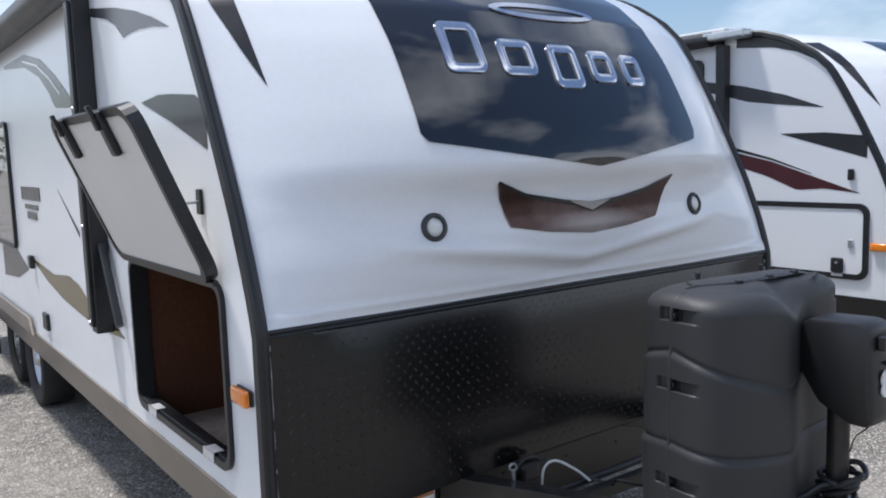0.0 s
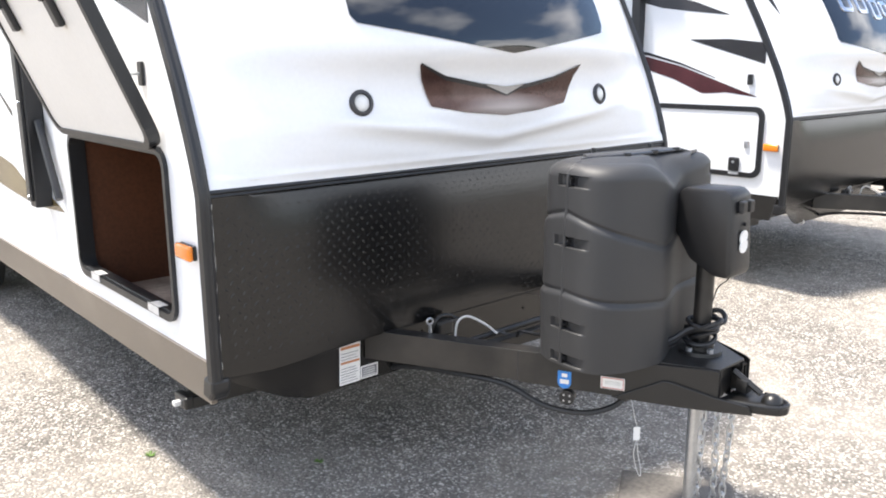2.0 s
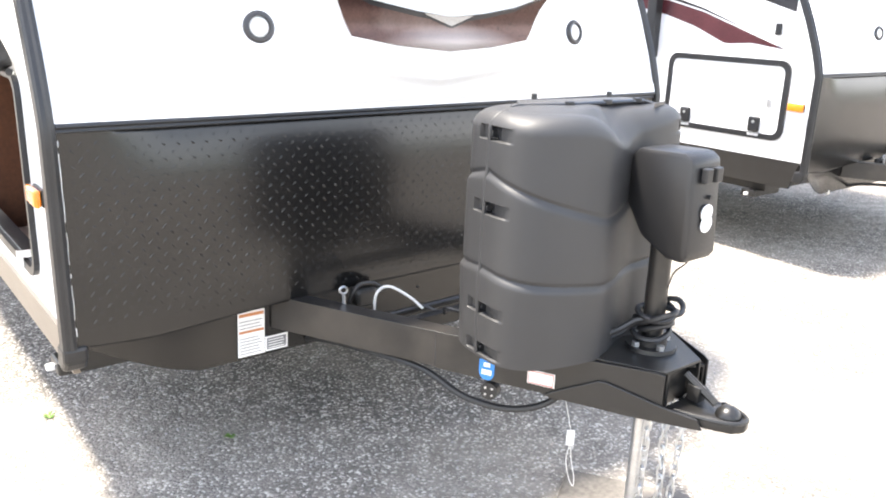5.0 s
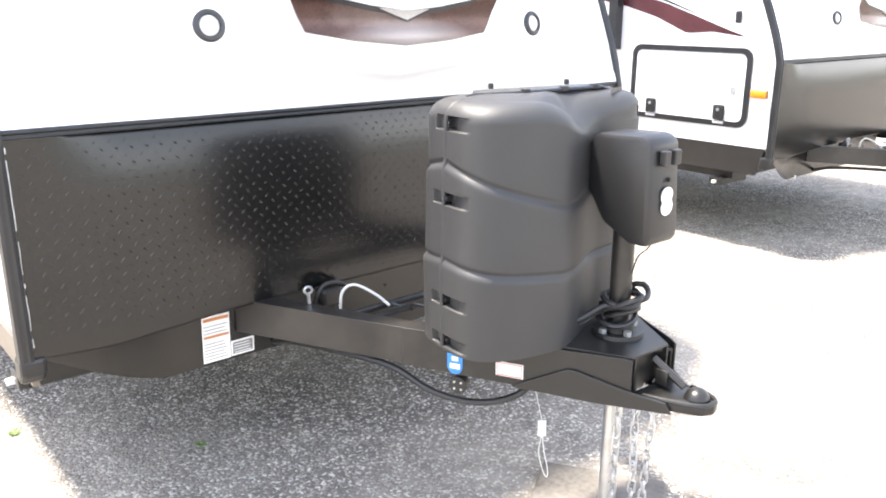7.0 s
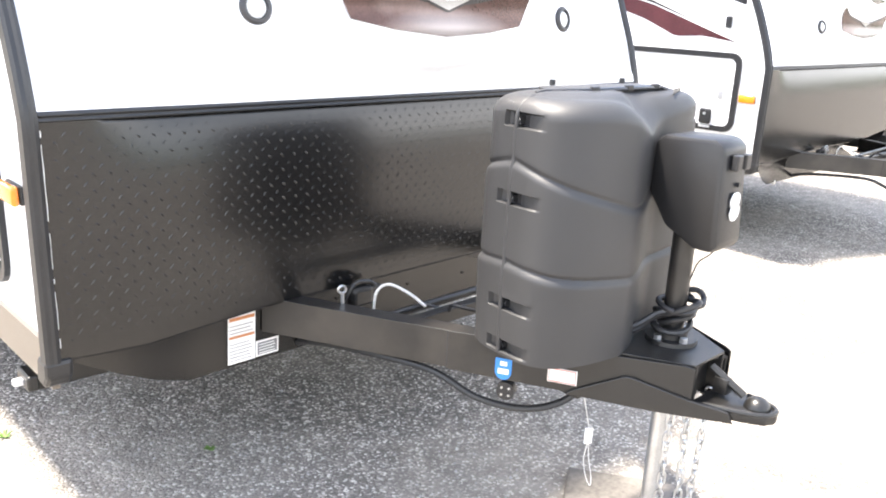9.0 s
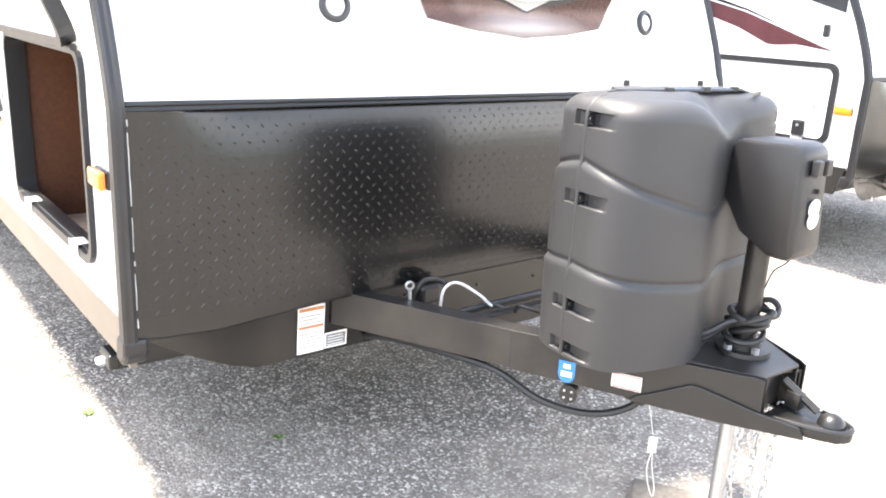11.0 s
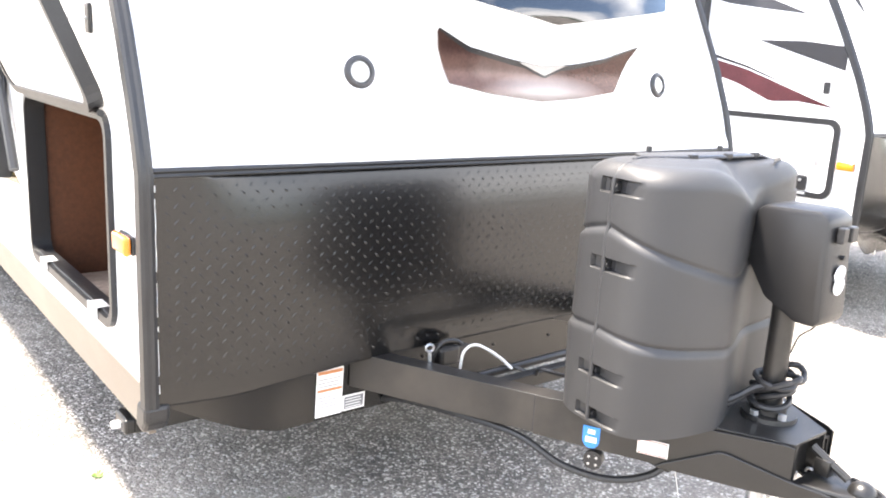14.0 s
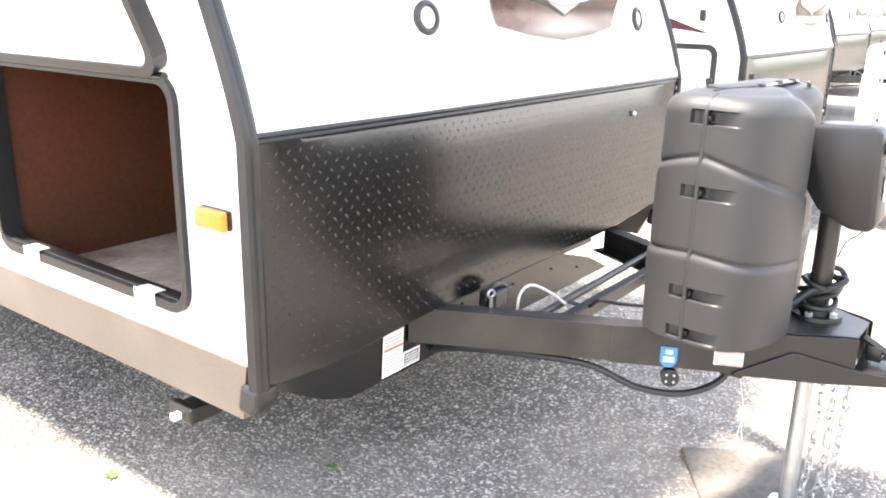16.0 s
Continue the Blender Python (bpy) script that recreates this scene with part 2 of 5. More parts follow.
def thing(name, label, category, at=(0, 0, 0), turn=0.0, group="", kind=""):
    ob = new(name)
    ob.empty_display_size = 0.2
    ob.matrix_world = pose(*at, 0, 0, turn)
    return tagged(ob, label, category, group, kind)


def box(bm, lo, hi, bevel=0.0, m=None, segments=2):
    """A box between two corners, with rounded edges."""
    r = bmesh.ops.create_cube(bm, size=1.0)
    vs = r["verts"]
    for v in vs:
        v.co = Vector([lo[i] + (hi[i] - lo[i]) * (v.co[i] + 0.5) for i in range(3)])
    if bevel:
        es = list({e for v in vs for e in v.link_edges})
        out = bmesh.ops.bevel(bm, geom=es, offset=bevel, segments=segments, affect="EDGES", profile=0.5)
        vs = list({v for f in out["faces"] for v in f.verts} | {v for v in vs if v.is_valid})
    if m is not None:
        bmesh.ops.transform(bm, matrix=m, verts=vs)
    return vs


def box_bm(lo, hi, bevel=0.0, m=None, segments=2):
    bm = bmesh.new()
    box(bm, lo, hi, bevel, m, segments)
    return bm


def prism(bm, outline, lo, hi, axis="x", bevel=0.0):
    """An outline of two coordinates pulled along an axis."""
    def co(a, b, c):
        return {"x": (c, a, b), "y": (a, c, b), "z": (a, b, c)}[axis]
    one = [bm.verts.new(co(a, b, lo)) for a, b in outline]
    two = [bm.verts.new(co(a, b, hi)) for a, b in outline]
    fs = [bm.faces.new(one), bm.faces.new(two[::-1])]
    k = len(outline)
    for i in range(k):
        fs.append(bm.faces.new((one[i], two[i], two[(i + 1) % k], one[(i + 1) % k])))
    bmesh.ops.recalc_face_normals(bm, faces=fs)
    if bevel:
        bmesh.ops.bevel(bm, geom=list({e for f in fs for e in f.edges}), offset=bevel, segments=2, affect="EDGES", profile=0.5)


def tube(bm, points, radius, sides=10, closed=False):
    """A round bar along a line of points."""
    pts = [Vector(p) for p in points]
    rings, ref = [], Vector((0, 0, 1))
    k = len(pts)
    for i, p in enumerate(pts):
        a = pts[(i - 1) % k] if (i or closed) else p
        b = pts[(i + 1) % k] if (i < k - 1 or closed) else p
        d = (b - a).normalized()
        if abs(d.dot(ref)) > 0.95:
            ref = Vector((1, 0, 0)) if abs(d.x) < 0.9 else Vector((0, 1, 0))
        u = (ref - d * d.dot(ref)).normalized()
        ref = u
        w = d.cross(u)
        r = radius[i] if isinstance(radius, (list, tuple)) else radius
        rings.append([bm.verts.new(p + (u * math.cos(2 * math.pi * j / sides) + w * math.sin(2 * math.pi * j / sides)) * r) for j in range(sides)])
    for i in range(k if closed else k - 1):
        a, b = rings[i], rings[(i + 1) % k]
        for j in range(sides):
            bm.faces.new((a[j], a[(j + 1) % sides], b[(j + 1) % sides], b[j]))
    if not closed:
        bm.faces.new(rings[0][::-1])
        bm.faces.new(rings[-1])


def smooth_line(points, steps=6):
    """Points along a soft curve through the given ones."""
    p = [Vector(q) for q in points]
    p = [p[0] * 2 - p[1], *p, p[-1] * 2 - p[-2]]
    out = []
    for i in range(1, len(p) - 2):
        for s in range(steps):
            t = s / steps
            out.append(0.5 * (2 * p[i] + (p[i + 1] - p[i - 1]) * t + (2 * p[i - 1] - 5 * p[i] + 4 * p[i + 1] - p[i + 2]) * t * t + (3 * p[i] - p[i - 1] - 3 * p[i + 1] + p[i + 2]) * t ** 3))
    return out + [p[-2]]


def along(table, a):
    """Straight-line reading of a short table of pairs."""
    xs, ys = zip(*table)
    return float(np.interp(a, xs, ys))


def rounded(a0, b0, a1, b1, r, steps=5):
    """The outline of a rectangle with round corners."""
    out = []
    for ca, cb, s in ((a1 - r, b1 - r, 0), (a0 + r, b1 - r, 90), (a0 + r, b0 + r, 180), (a1 - r, b0 + r, 270)):
        for i in range(steps + 1):
            an = radians(s + 90 * i / steps)
            out.append((ca + r * math.cos(an), cb + r * math.sin(an)))
    return out


def skin(bm, place, upper, lower, u0, u1, nu=24, nv=6, off=0.003, thick=0.0):
    """A thin sheet on a surface: place(u, v, off) gives the point; upper and lower bound v along u."""
    grid = []
    for i in range(nu + 1):
        u = u0 + (u1 - u0) * i / nu
        lo, hi = along(lower, u), along(upper, u)
        grid.append([bm.verts.new(place(u, lo + (hi - lo) * j / nv, off)) for j in range(nv + 1)])
    for i in range(nu):
        for j in range(nv):
            try:
                bm.faces.new((grid[i][j], grid[i + 1][j], grid[i + 1][j + 1], grid[i][j + 1]))
            except ValueError:
                pass
    bmesh.ops.remove_doubles(bm, verts=bm.verts, dist=0.0005)


# ---- the ground ----
bm = bmesh.new()
for ix in range(41):
    for iy in range(41):
        a, b2 = (ix - 20) / 20, (iy - 20) / 20
        x, y = 400 * a * abs(a) ** 2.2, 400 * b2 * abs(b2) ** 2.2
        bm.verts.new((x, y, 0.0 if max(abs(x), abs(y)) < 6 else 0.02 * (noise.noise((x * 0.05, y * 0.05, 0)))))
bm.verts.ensure_lookup_table()
for ix in range(40):
    for iy in range(40):
        bm.faces.new([bm.verts[k] for k in (ix * 41 + iy, (ix + 1) * 41 + iy, (ix + 1) * 41 + iy + 1, ix * 41 + iy + 1)])
ground = tagged(part("ground", bm, CHIPSEAL), "pale grey chip-sealed gravel lot with dusty worn patches", "ground", kind="structure")

# loose chippings on the lot near the trailer
verts, faces = [], []
rnd = random.Random(4)
for i in range(5200):
    x, y = rnd.uniform(-2.6, 3.2), rnd.uniform(-2.2, 4.2)
    s = rnd.uniform(0.003, 0.008) * (1.6 if rnd.random() < 0.06 else 1.0)
    an = rnd.uniform(0, 6.28)
    base = len(verts)
    for k in range(4):
        q = an + k * 1.57 + rnd.uniform(-0.3, 0.3)
        verts.append((x + s * math.cos(q), y + s * math.sin(q) * 0.8, 0.0))
    for k in range(3):
        q = an + k * 2.1 + rnd.uniform(-0.3, 0.3)
        verts.append((x + 0.6 * s * math.cos(q), y + 0.6 * s * math.sin(q), s * rnd.uniform(0.5, 0.9)))
    faces += [(base + 4, base + 5, base + 6), (base, base + 1, base + 5, base + 4), (base + 1, base + 2, base + 5), (base + 2, base + 3, base + 6, base + 5), (base + 3, base, base + 4, base + 6)]
me = bpy.data.meshes.new("loose_gravel")
me.from_pydata(verts, [], faces)
me.materials.append(STONE)
tagged(new("loose_gravel", me), "loose grey stone chippings scattered over the lot", "gravel", kind="stuff")

# ---- the trailers ----
HALF = 1.238
SEAM = 1.268
# the front edge of the side wall: height, distance back
EDGE = [(0.68, 0.0), (1.268, 0.0), (1.35, 0.022), (1.44, 0.052), (1.6, 0.117), (1.73, 0.18), (1.87, 0.25), (2.0, 0.32), (2.15, 0.405), (2.26, 0.475), (2.36, 0.58), (2.45, 0.72), (2.52, 0.87), (2.57, 1.05), (2.60, 1.30)]
BULGE = [(1.268, 0.0), (1.36, 0.07), (1.465, 0.145), (1.56, 0.165), (1.64, 0.215), (1.70, 0.312), (1.80, 0.335), (1.9, 0.345), (2.1, 0.345), (2.26, 0.315), (2.4, 0.29), (2.52, 0.24), (2.60, 0.06)]
LENGTH = 7.6
ROOF = 2.60


def cap(x, z, off=0.0):
    """A point of the moulded nose, off metres proud of it."""
    s = min(abs(x) / 1.215, 1.0)
    y = along(EDGE, z) - sum(along(BULGE, max(z + d, SEAM)) for d in (-0.035, -0.018, 0.0, 0.018, 0.035)) / 5 * min(1.0, (z - SEAM) / 0.04 if z > SEAM else 0.0) * (1 - s ** 2.6)
    ridge = 1.375 + 0.13 * abs(x)
    fade = max(0.0, 1 - (abs(x) / 0.85) ** 4)
    y -= 0.014 * fade * math.exp(-((z - ridge) / 0.022) ** 2) - 0.010 * fade * math.exp(-((z - ridge + 0.05) / 0.03) ** 2)
    y -= 0.007 / (1 + math.exp(min(40.0, (z - 1.318) / 0.004)))
    return Vector((x, y - off, z + off * 0.25))


def side(y, z, off=0.0):
    return Vector((-HALF - off, y, z))


def edge_line(z0, z1, n=26):
    zs = [z0 + (z1 - z0) * i / n for i in range(n + 1)]
    return [(along(EDGE, z), z) for z in zs]


def side_outline(bottom):
    return [(0.0, bottom), *edge_line(0.69, ROOF, 34), (LENGTH - 0.1, ROOF), (LENGTH, ROOF - 0.1), (LENGTH, bottom)]


def wall_with_hole(outline, hole, x0, x1):
    """A side wall with a real opening through it."""
    bm = bmesh.new()
    loops = []
    for loop in (outline, hole):
        if not loop:
            continue
        vs = [bm.verts.new((x0, y, z)) for y, z in loop]
        loops.append([bm.edges.new((vs[i], vs[(i + 1) % len(vs)])) for i in range(len(vs))])
    bmesh.ops.triangle_fill(bm, use_beauty=True, use_dissolve=False, edges=[e for lp in loops for e in lp])
    out = bmesh.ops.extrude_face_region(bm, geom=list(bm.faces))
    bmesh.ops.translate(bm, vec=(x1 - x0, 0, 0), verts=[v for v in out["geom"] if isinstance(v, bmesh.types.BMVert)])
    return bm


def ring(outline, inner, x0, x1, bm=None):
    """A flat frame between two outlines of the same number of points, pulled along x."""
    bm = bm or bmesh.new()
    k = len(outline)
    rows = [[bm.verts.new((x, y, z)) for y, z in lp] for x, lp in ((x0, outline), (x1, outline), (x1, inner), (x0, inner))]
    for a in range(4):
        b = (a + 1) % 4
        for i in range(k):
            j = (i + 1) % k
            bm.faces.new((rows[a][i], rows[a][j], rows[b][j], rows[b][i]))
    return bm


def low_plate(x, z, off):
    """A point on the tread plate, which rolls back a little along its top."""
    y = -0.002
    f = min(1.0, max(0.0, (1.195 - abs(x)) / 0.28))
    f = f * f * (3 - 2 * f)
    if z > 1.02:
        y += f * 0.029 * ((z - 1.02) / 0.236) ** 2
    return Vector((x, y - off, z))


def under_panel(x, z, off):
    """A point on the smooth panel set back under the tread plate."""
    s = min(1.0, max(0.0, (x + 1.2) / 0.42))
    return Vector((x, 0.018 + 0.054 * s * s * (3 - 2 * s) + 0.05 * (0.63 - z) - off, z))


def small_lamp(body, x, z):
    """A round front lamp with a black bezel and a pale lens, lying on the nose."""
    c = cap(x, z, 0.0)
    d = (cap(x, z + 0.03) - cap(x, z - 0.03)).normalized()
    e = (cap(x + 0.03, z) - cap(x - 0.03, z)).normalized()
    nrm = e.cross(d).normalized()
    m = Matrix.Translation(c) @ nrm.to_track_quat("Z", "Y").to_matrix().to_4x4()
    bm = bmesh.new()
    prof = [(0.030, 0.010), (0.033, 0.014), (0.040, 0.013), (0.046, 0.006), (0.047, -0.02), (0.030, -0.02)]
    rows = [[bm.verts.new(m @ Vector((r * math.cos(2 * math.pi * j / 28), r * math.sin(2 * math.pi * j / 28), h))) for j in range(28)] for r, h in prof]
    for a in range(len(prof)):
        b = (a + 1) % len(prof)
        for j in range(28):
            bm.faces.new((rows[a][j], rows[a][(j + 1) % 28], rows[b][(j + 1) % 28], rows[b][j]))
    lamp = part("front_lamp", bm, BEZEL, body, "round front lamp with black bezel", True)
    bm = bmesh.new()
    prof = [(0.0305, 0.004), (0.024, 0.010), (0.014, 0.013)]
    rows = [[bm.verts.new(m @ Vector((r * math.cos(2 * math.pi * j / 28), r * math.sin(2 * math.pi * j / 28), h))) for j in range(28)] for r, h in prof]
    for a in range(2):
        for j in range(28):
            bm.faces.new((rows[a][j], rows[a][(j + 1) % 28], rows[a + 1][(j + 1) % 28], rows[a + 1][j]))
    bm.faces.new(rows[-1])
    part("lens", bm, LENS, lamp, "frosted white lens", True)


def wheel(body, y):
    bm = bmesh.new()
    n = 40
    prof = [(0.205, -1.11), (0.30, -1.135), (0.335, -1.125), (0.348, -1.10), (0.348, -0.94), (0.335, -0.915), (0.205, -0.93)]
    rows = [[bm.verts.new((x, y + r * math.cos(2 * math.pi * j / n), 0.348 + r * math.sin(2 * math.pi * j / n))) for j in range(n)] for r, x in prof]
    for a in range(len(prof)):
        b = (a + 1) % len(prof)
        for j in range(n):
            bm.faces.new((rows[a][j], rows[a][(j + 1) % n], rows[b][(j + 1) % n], rows[b][j]))
    w = part("wheel", bm, TYRE, body, "black rubber tyre", True)
    bm = bmesh.new()
    prof = [(0.206, -1.10), (0.19, -1.085), (0.17, -1.04), (0.10, -1.07), (0.07, -1.09), (0.045, -1.12), (0.01, -1.125)]
    rows = [[bm.verts.new((x, y + r * math.cos(2 * math.pi * j / n), 0.348 + r * math.sin(2 * math.pi * j / n))) for j in range(n)] for r, x in prof]
    for a in range(len(prof) - 1):
        for j in range(n):
            bm.faces.new((rows[a][j], rows[a][(j + 1) % n], rows[a + 1][(j + 1) % n], rows[a + 1][j]))
    bm.faces.new(rows[-1])
    part("rim", bm, ZINC, w, "grey steel rim", True)


def trailer_body(name, label, at, hole=None, marks=False):
    """The shell that all the trailers on the lot share."""
    t = thing(name, label, "travel trailer", at, 0.0, "travel trailers on the lot")
    # moulded nose
    bm = bmesh.new()
    nx, nz = 64, 90
    grid = []
    for i in range(nx + 1):
        x = -1.222 + 2.444 * i / nx
        grid.append([bm.verts.new(cap(x, SEAM + 0.012 + (ROOF - SEAM - 0.012) * (j / nz) ** 1.5)) for j in range(nz + 1)])
    for i in range(nx):
        for j in range(nz):
            bm.faces.new((grid[i][j], grid[i + 1][j], grid[i + 1][j + 1], grid[i][j + 1]))
    out = bmesh.ops.extrude_face_region(bm, geom=list(bm.faces))
    bmesh.ops.translate(bm, vec=(0, 0.03, -0.004), verts=[v for v in out["geom"] if isinstance(v, bmesh.types.BMVert)])
    part("nose_cap", bm, GELCOAT, t, "glossy white moulded nose cap", True)
    # walls
    part("side_wall", wall_with_hole(side_outline(0.70), hole, -HALF, -HALF + 0.045), SIDING, t, "white laminate side wall")
    part("side_wall", wall_with_hole(side_outline(0.70), None, HALF, HALF - 0.045), SIDING, t, "white laminate side wall")
    part("rear_wall", box_bm((-HALF + 0.047, LENGTH - 0.045, 0.70), (HALF - 0.047, LENGTH - 0.002, ROOF - 0.11)), SIDING, t)
    part("roof", box_bm((-HALF - 0.004, 1.30, ROOF - 0.02), (HALF + 0.004, LENGTH + 0.01, ROOF + 0.035), 0.012), ROOFING, t, "white membrane roof")
    part("floor_pan", box_bm((-1.12, 0.32, 0.462), (1.12, LENGTH - 0.05, 0.69)), STEEL_BLACK, t, "black underbelly")
    # tread plate: one sheet, rolled back a little at the top, its foot turned in as a short lip
    bm = bmesh.new()
    grid = []
    for i in range(61):
        x = 1.222 * math.sin(math.pi / 2 * (i - 30) / 30)
        zb = along([(-1.222, 0.650), (-1.0, 0.636), (-0.6, 0.662), (0.3, 0.672), (0.72, 0.685), (1.04, 0.712), (1.222, 0.715)], x)
        zs = [1.256 - 0.236 * k / 16 for k in range(16)] + [1.02, 0.95, 0.86, 0.78, zb + 0.012]
        col = [low_plate(x, z, 0.0) for z in zs]
        foot = col[-1]
        for k in range(1, 6):
            th = math.pi / 2 * k / 5
            col.append(foot + Vector((0, 0.006 * (1 - math.cos(th)), -0.012 * math.sin(th))))
        col.append(col[-1] + Vector((0, 0.005, 0.001)))
        grid.append([bm.verts.new(p) for p in col])
    for i in range(60):
        for j in range(len(grid[0]) - 1):
            bm.faces.new((grid[i][j], grid[i + 1][j], grid[i + 1][j + 1], grid[i][j + 1]))
    out = bmesh.ops.extrude_face_region(bm, geom=list(bm.faces))
    bmesh.ops.translate(bm, vec=(0, 0.003, 0.003), verts=[v for v in out["geom"] if isinstance(v, bmesh.types.BMVert)])
    plate = part("front_plate", bm, PLATE, t, "black tread-plate front panel", True)
    # smooth panel behind its foot, hanging below the floor
    bm = bmesh.new()
    grid = []
    for i in range(51):
        x = -1.2 + 2.0 * i / 50
        zb = along([(-1.2, 0.648), (-1.05, 0.555), (-0.94, 0.495), (-0.83, 0.455), (-0.72, 0.458), (0.8, 0.462)], x)
        zt = along([(-1.2, 0.70), (0.22, 0.70), (0.26, 0.655), (0.615, 0.55), (0.80, 0.466)], x)
        grid.append([bm.verts.new(under_panel(x, zt + (zb - zt) * k / 6, 0.0)) for k in range(7)])
    for i in range(50):
        for j in range(6):
            bm.faces.new((grid[i][j], grid[i + 1][j], grid[i + 1][j + 1], grid[i][j + 1]))
    out = bmesh.ops.extrude_face_region(bm, geom=list(bm.faces))
    bmesh.ops.translate(bm, vec=(0, 0.006, 0), verts=[v for v in out["geom"] if isinstance(v, bmesh.types.BMVert)])
    under = part("under_panel", bm, PLATE, t, "smooth black panel under the tread plate", True)
    for x, z in ((-0.30, 0.60), (0.02, 0.585), (0.30, 0.575), (0.52, 0.53)):
        bm = bmesh.new()
        bmesh.ops.create_cone(bm, cap_ends=True, segments=10, radius1=0.006, radius2=0.004, depth=0.006, matrix=Matrix.Translation(under_panel(x, z, 0.002)) @ pose(0, 0, 0, 90, 0, 0))
        part("screw", bm, TRIM, under)
    # sealant squeezed out along the corner trims, broken in places
    for sx in (-1, 1):
        bm = bmesh.new()
        for z0, z1, r in ((1.222, 1.238, 0.0016), (1.02, 1.205, 0.0015), (0.90, 0.99, 0.0010), (0.862, 0.874, 0.0016), (0.74, 0.84, 0.0012), (0.69, 0.715, 0.0016)):
            tube(bm, [low_plate(sx * (1.2125 + 0.0006 * math.sin(z * 70)), z, 0.0008) for z in [z0 + (z1 - z0) * k / 8 for k in range(9)]], r, 6)
        part("sealant_bead", bm, LENS, t, "thin broken white sealant bead")
    if marks:
        verts, faces = [], []
        row = 0
        z = 0.70
        while z < 1.235:
            x = -1.18 + (0.021 if row % 2 else 0.0)
            while x < 1.18:
                y = low_plate(x, z, 0.0).y
                g = 1 if row % 2 else -1
                dx, dz, wx, wz = 0.0072 * g, 0.0072, 0.0026, -0.0026 * g
                k = len(verts)
                verts += [(x - dx, y, z - dz), (x + wx, y, z + wz), (x + dx, y, z + dz), (x - wx, y, z - wz), (x - dx * 0.4, y - 0.0012, z - dz * 0.4), (x + dx * 0.4, y - 0.0012, z + dz * 0.4)]
                faces += [(k, k + 1, k + 5, k + 4), (k + 1, k + 2, k + 5), (k + 2, k + 3, k + 4, k + 5), (k + 3, k, k + 4)]
                x += 0.042
            z += 0.021
            row += 1
        me = bpy.data.meshes.new("tread_pattern")
        me.from_pydata(verts, [], faces)
        me.materials.append(PLATE)
        tread = new("tread_pattern", me)
        tread.parent = plate
        tagged(tread, kind="stuff")
    # moulding along the seam, and corner trims
    bm = bmesh.new()
    prism(bm, [(0.004, SEAM - 0.014), (-0.006, SEAM - 0.010), (-0.002, SEAM - 0.001), (-0.010, SEAM + 0.004), (-0.006, SEAM + 0.014), (0.03, SEAM + 0.014), (0.03, SEAM - 0.014)], -1.216, 1.216, "x", 0.002)
    part("seam_moulding", bm, TRIM, t, "black moulding under the nose cap")
    for s in (-1, 1):
        bm = bmesh.new()
        line = [(0.0, 0.655), *edge_line(0.69, ROOF, 40)]
        rows = []
        for i, (y, z) in enumerate(line):
            y2, z2 = line[min(i + 1, len(line) - 1)]
            y1, z1 = line[max(i - 1, 0)]
            d = Vector((0, y2 - y1, z2 - z1)).normalized()
            out_v = Vector((0, -d.z, d.y))
            p = Vector((0, y, z))
            prof = [(1.214, 0.004), (1.217, 0.014), (1.227, 0.018), (1.234, 0.012), (1.2445, 0.013), (1.252, 0.006), (1.254, -0.022), (1.246, -0.028), (1.216, -0.026)]
            rows.append([bm.verts.new(p + out_v * o + Vector((s * a, 0, 0))) for a, o in prof])
        for i in range(len(rows) - 1):
            for j in range(9):
                bm.faces.new((rows[i][j], rows[i][(j + 1) % 9], rows[i + 1][(j + 1) % 9], rows[i + 1][j]))
        bm.faces.new(rows[0])
        bm.faces.new(rows[-1])
        part("corner_trim", bm, TRIM, t, "black rubber corner trim", True)
        # rubber foot under the trim, skirt
        bm = bmesh.new()
        prism(bm, [(-0.012, 0.66), (-0.008, 0.615), (0.02, 0.578), (0.075, 0.585), (0.06, 0.66)], s * 1.185, s * 1.254, "x", 0.012)
        part("trim_end", bm, TRIM, t, "black plastic trim end")
        bm = bmesh.new()
        a = [bm.verts.new((s * x, y, z)) for x, y, z in ((1.250, 0.032, 0.714), (1.205, 0.112, 0.527), (1.205, LENGTH, 0.527), (1.250, LENGTH, 0.714))]
        b = [bm.verts.new((s * (x - 0.02), y, z)) for x, y, z in ((1.250, 0.032, 0.714), (1.205, 0.112, 0.527), (1.205, LENGTH, 0.527), (1.250, LENGTH, 0.714))]
        bm.faces.new(a)
        bm.faces.new(b[::-1])
        for i in range(4):
            bm.faces.new((a[i], b[i], b[(i + 1) % 4], a[(i + 1) % 4]))
        part("skirt", bm, TAUPE if marks else TRIM, t, "taupe painted lower skirt" if marks else "black lower skirt")
    small_lamp(t, -0.655, 1.532)
    small_lamp(t, 0.64, 1.528)
    # front window and visor graphic
    bm = bmesh.new()
    skin(bm, lambda x, z, o: cap(x, z, o), [(-1.0, 2.47), (1.0, 2.47)], [(-0.70, 1.85), (-0.685, 1.80), (-0.3, 1.742), (0.0, 1.70), (0.3, 1.745), (0.60, 1.788), (0.64, 1.85)], -0.692, 0.622, 64, 40, 0.004)
    part("front_window", bm, GLASS, t, "large dark tinted front window", True)
    bm = bmesh.new()
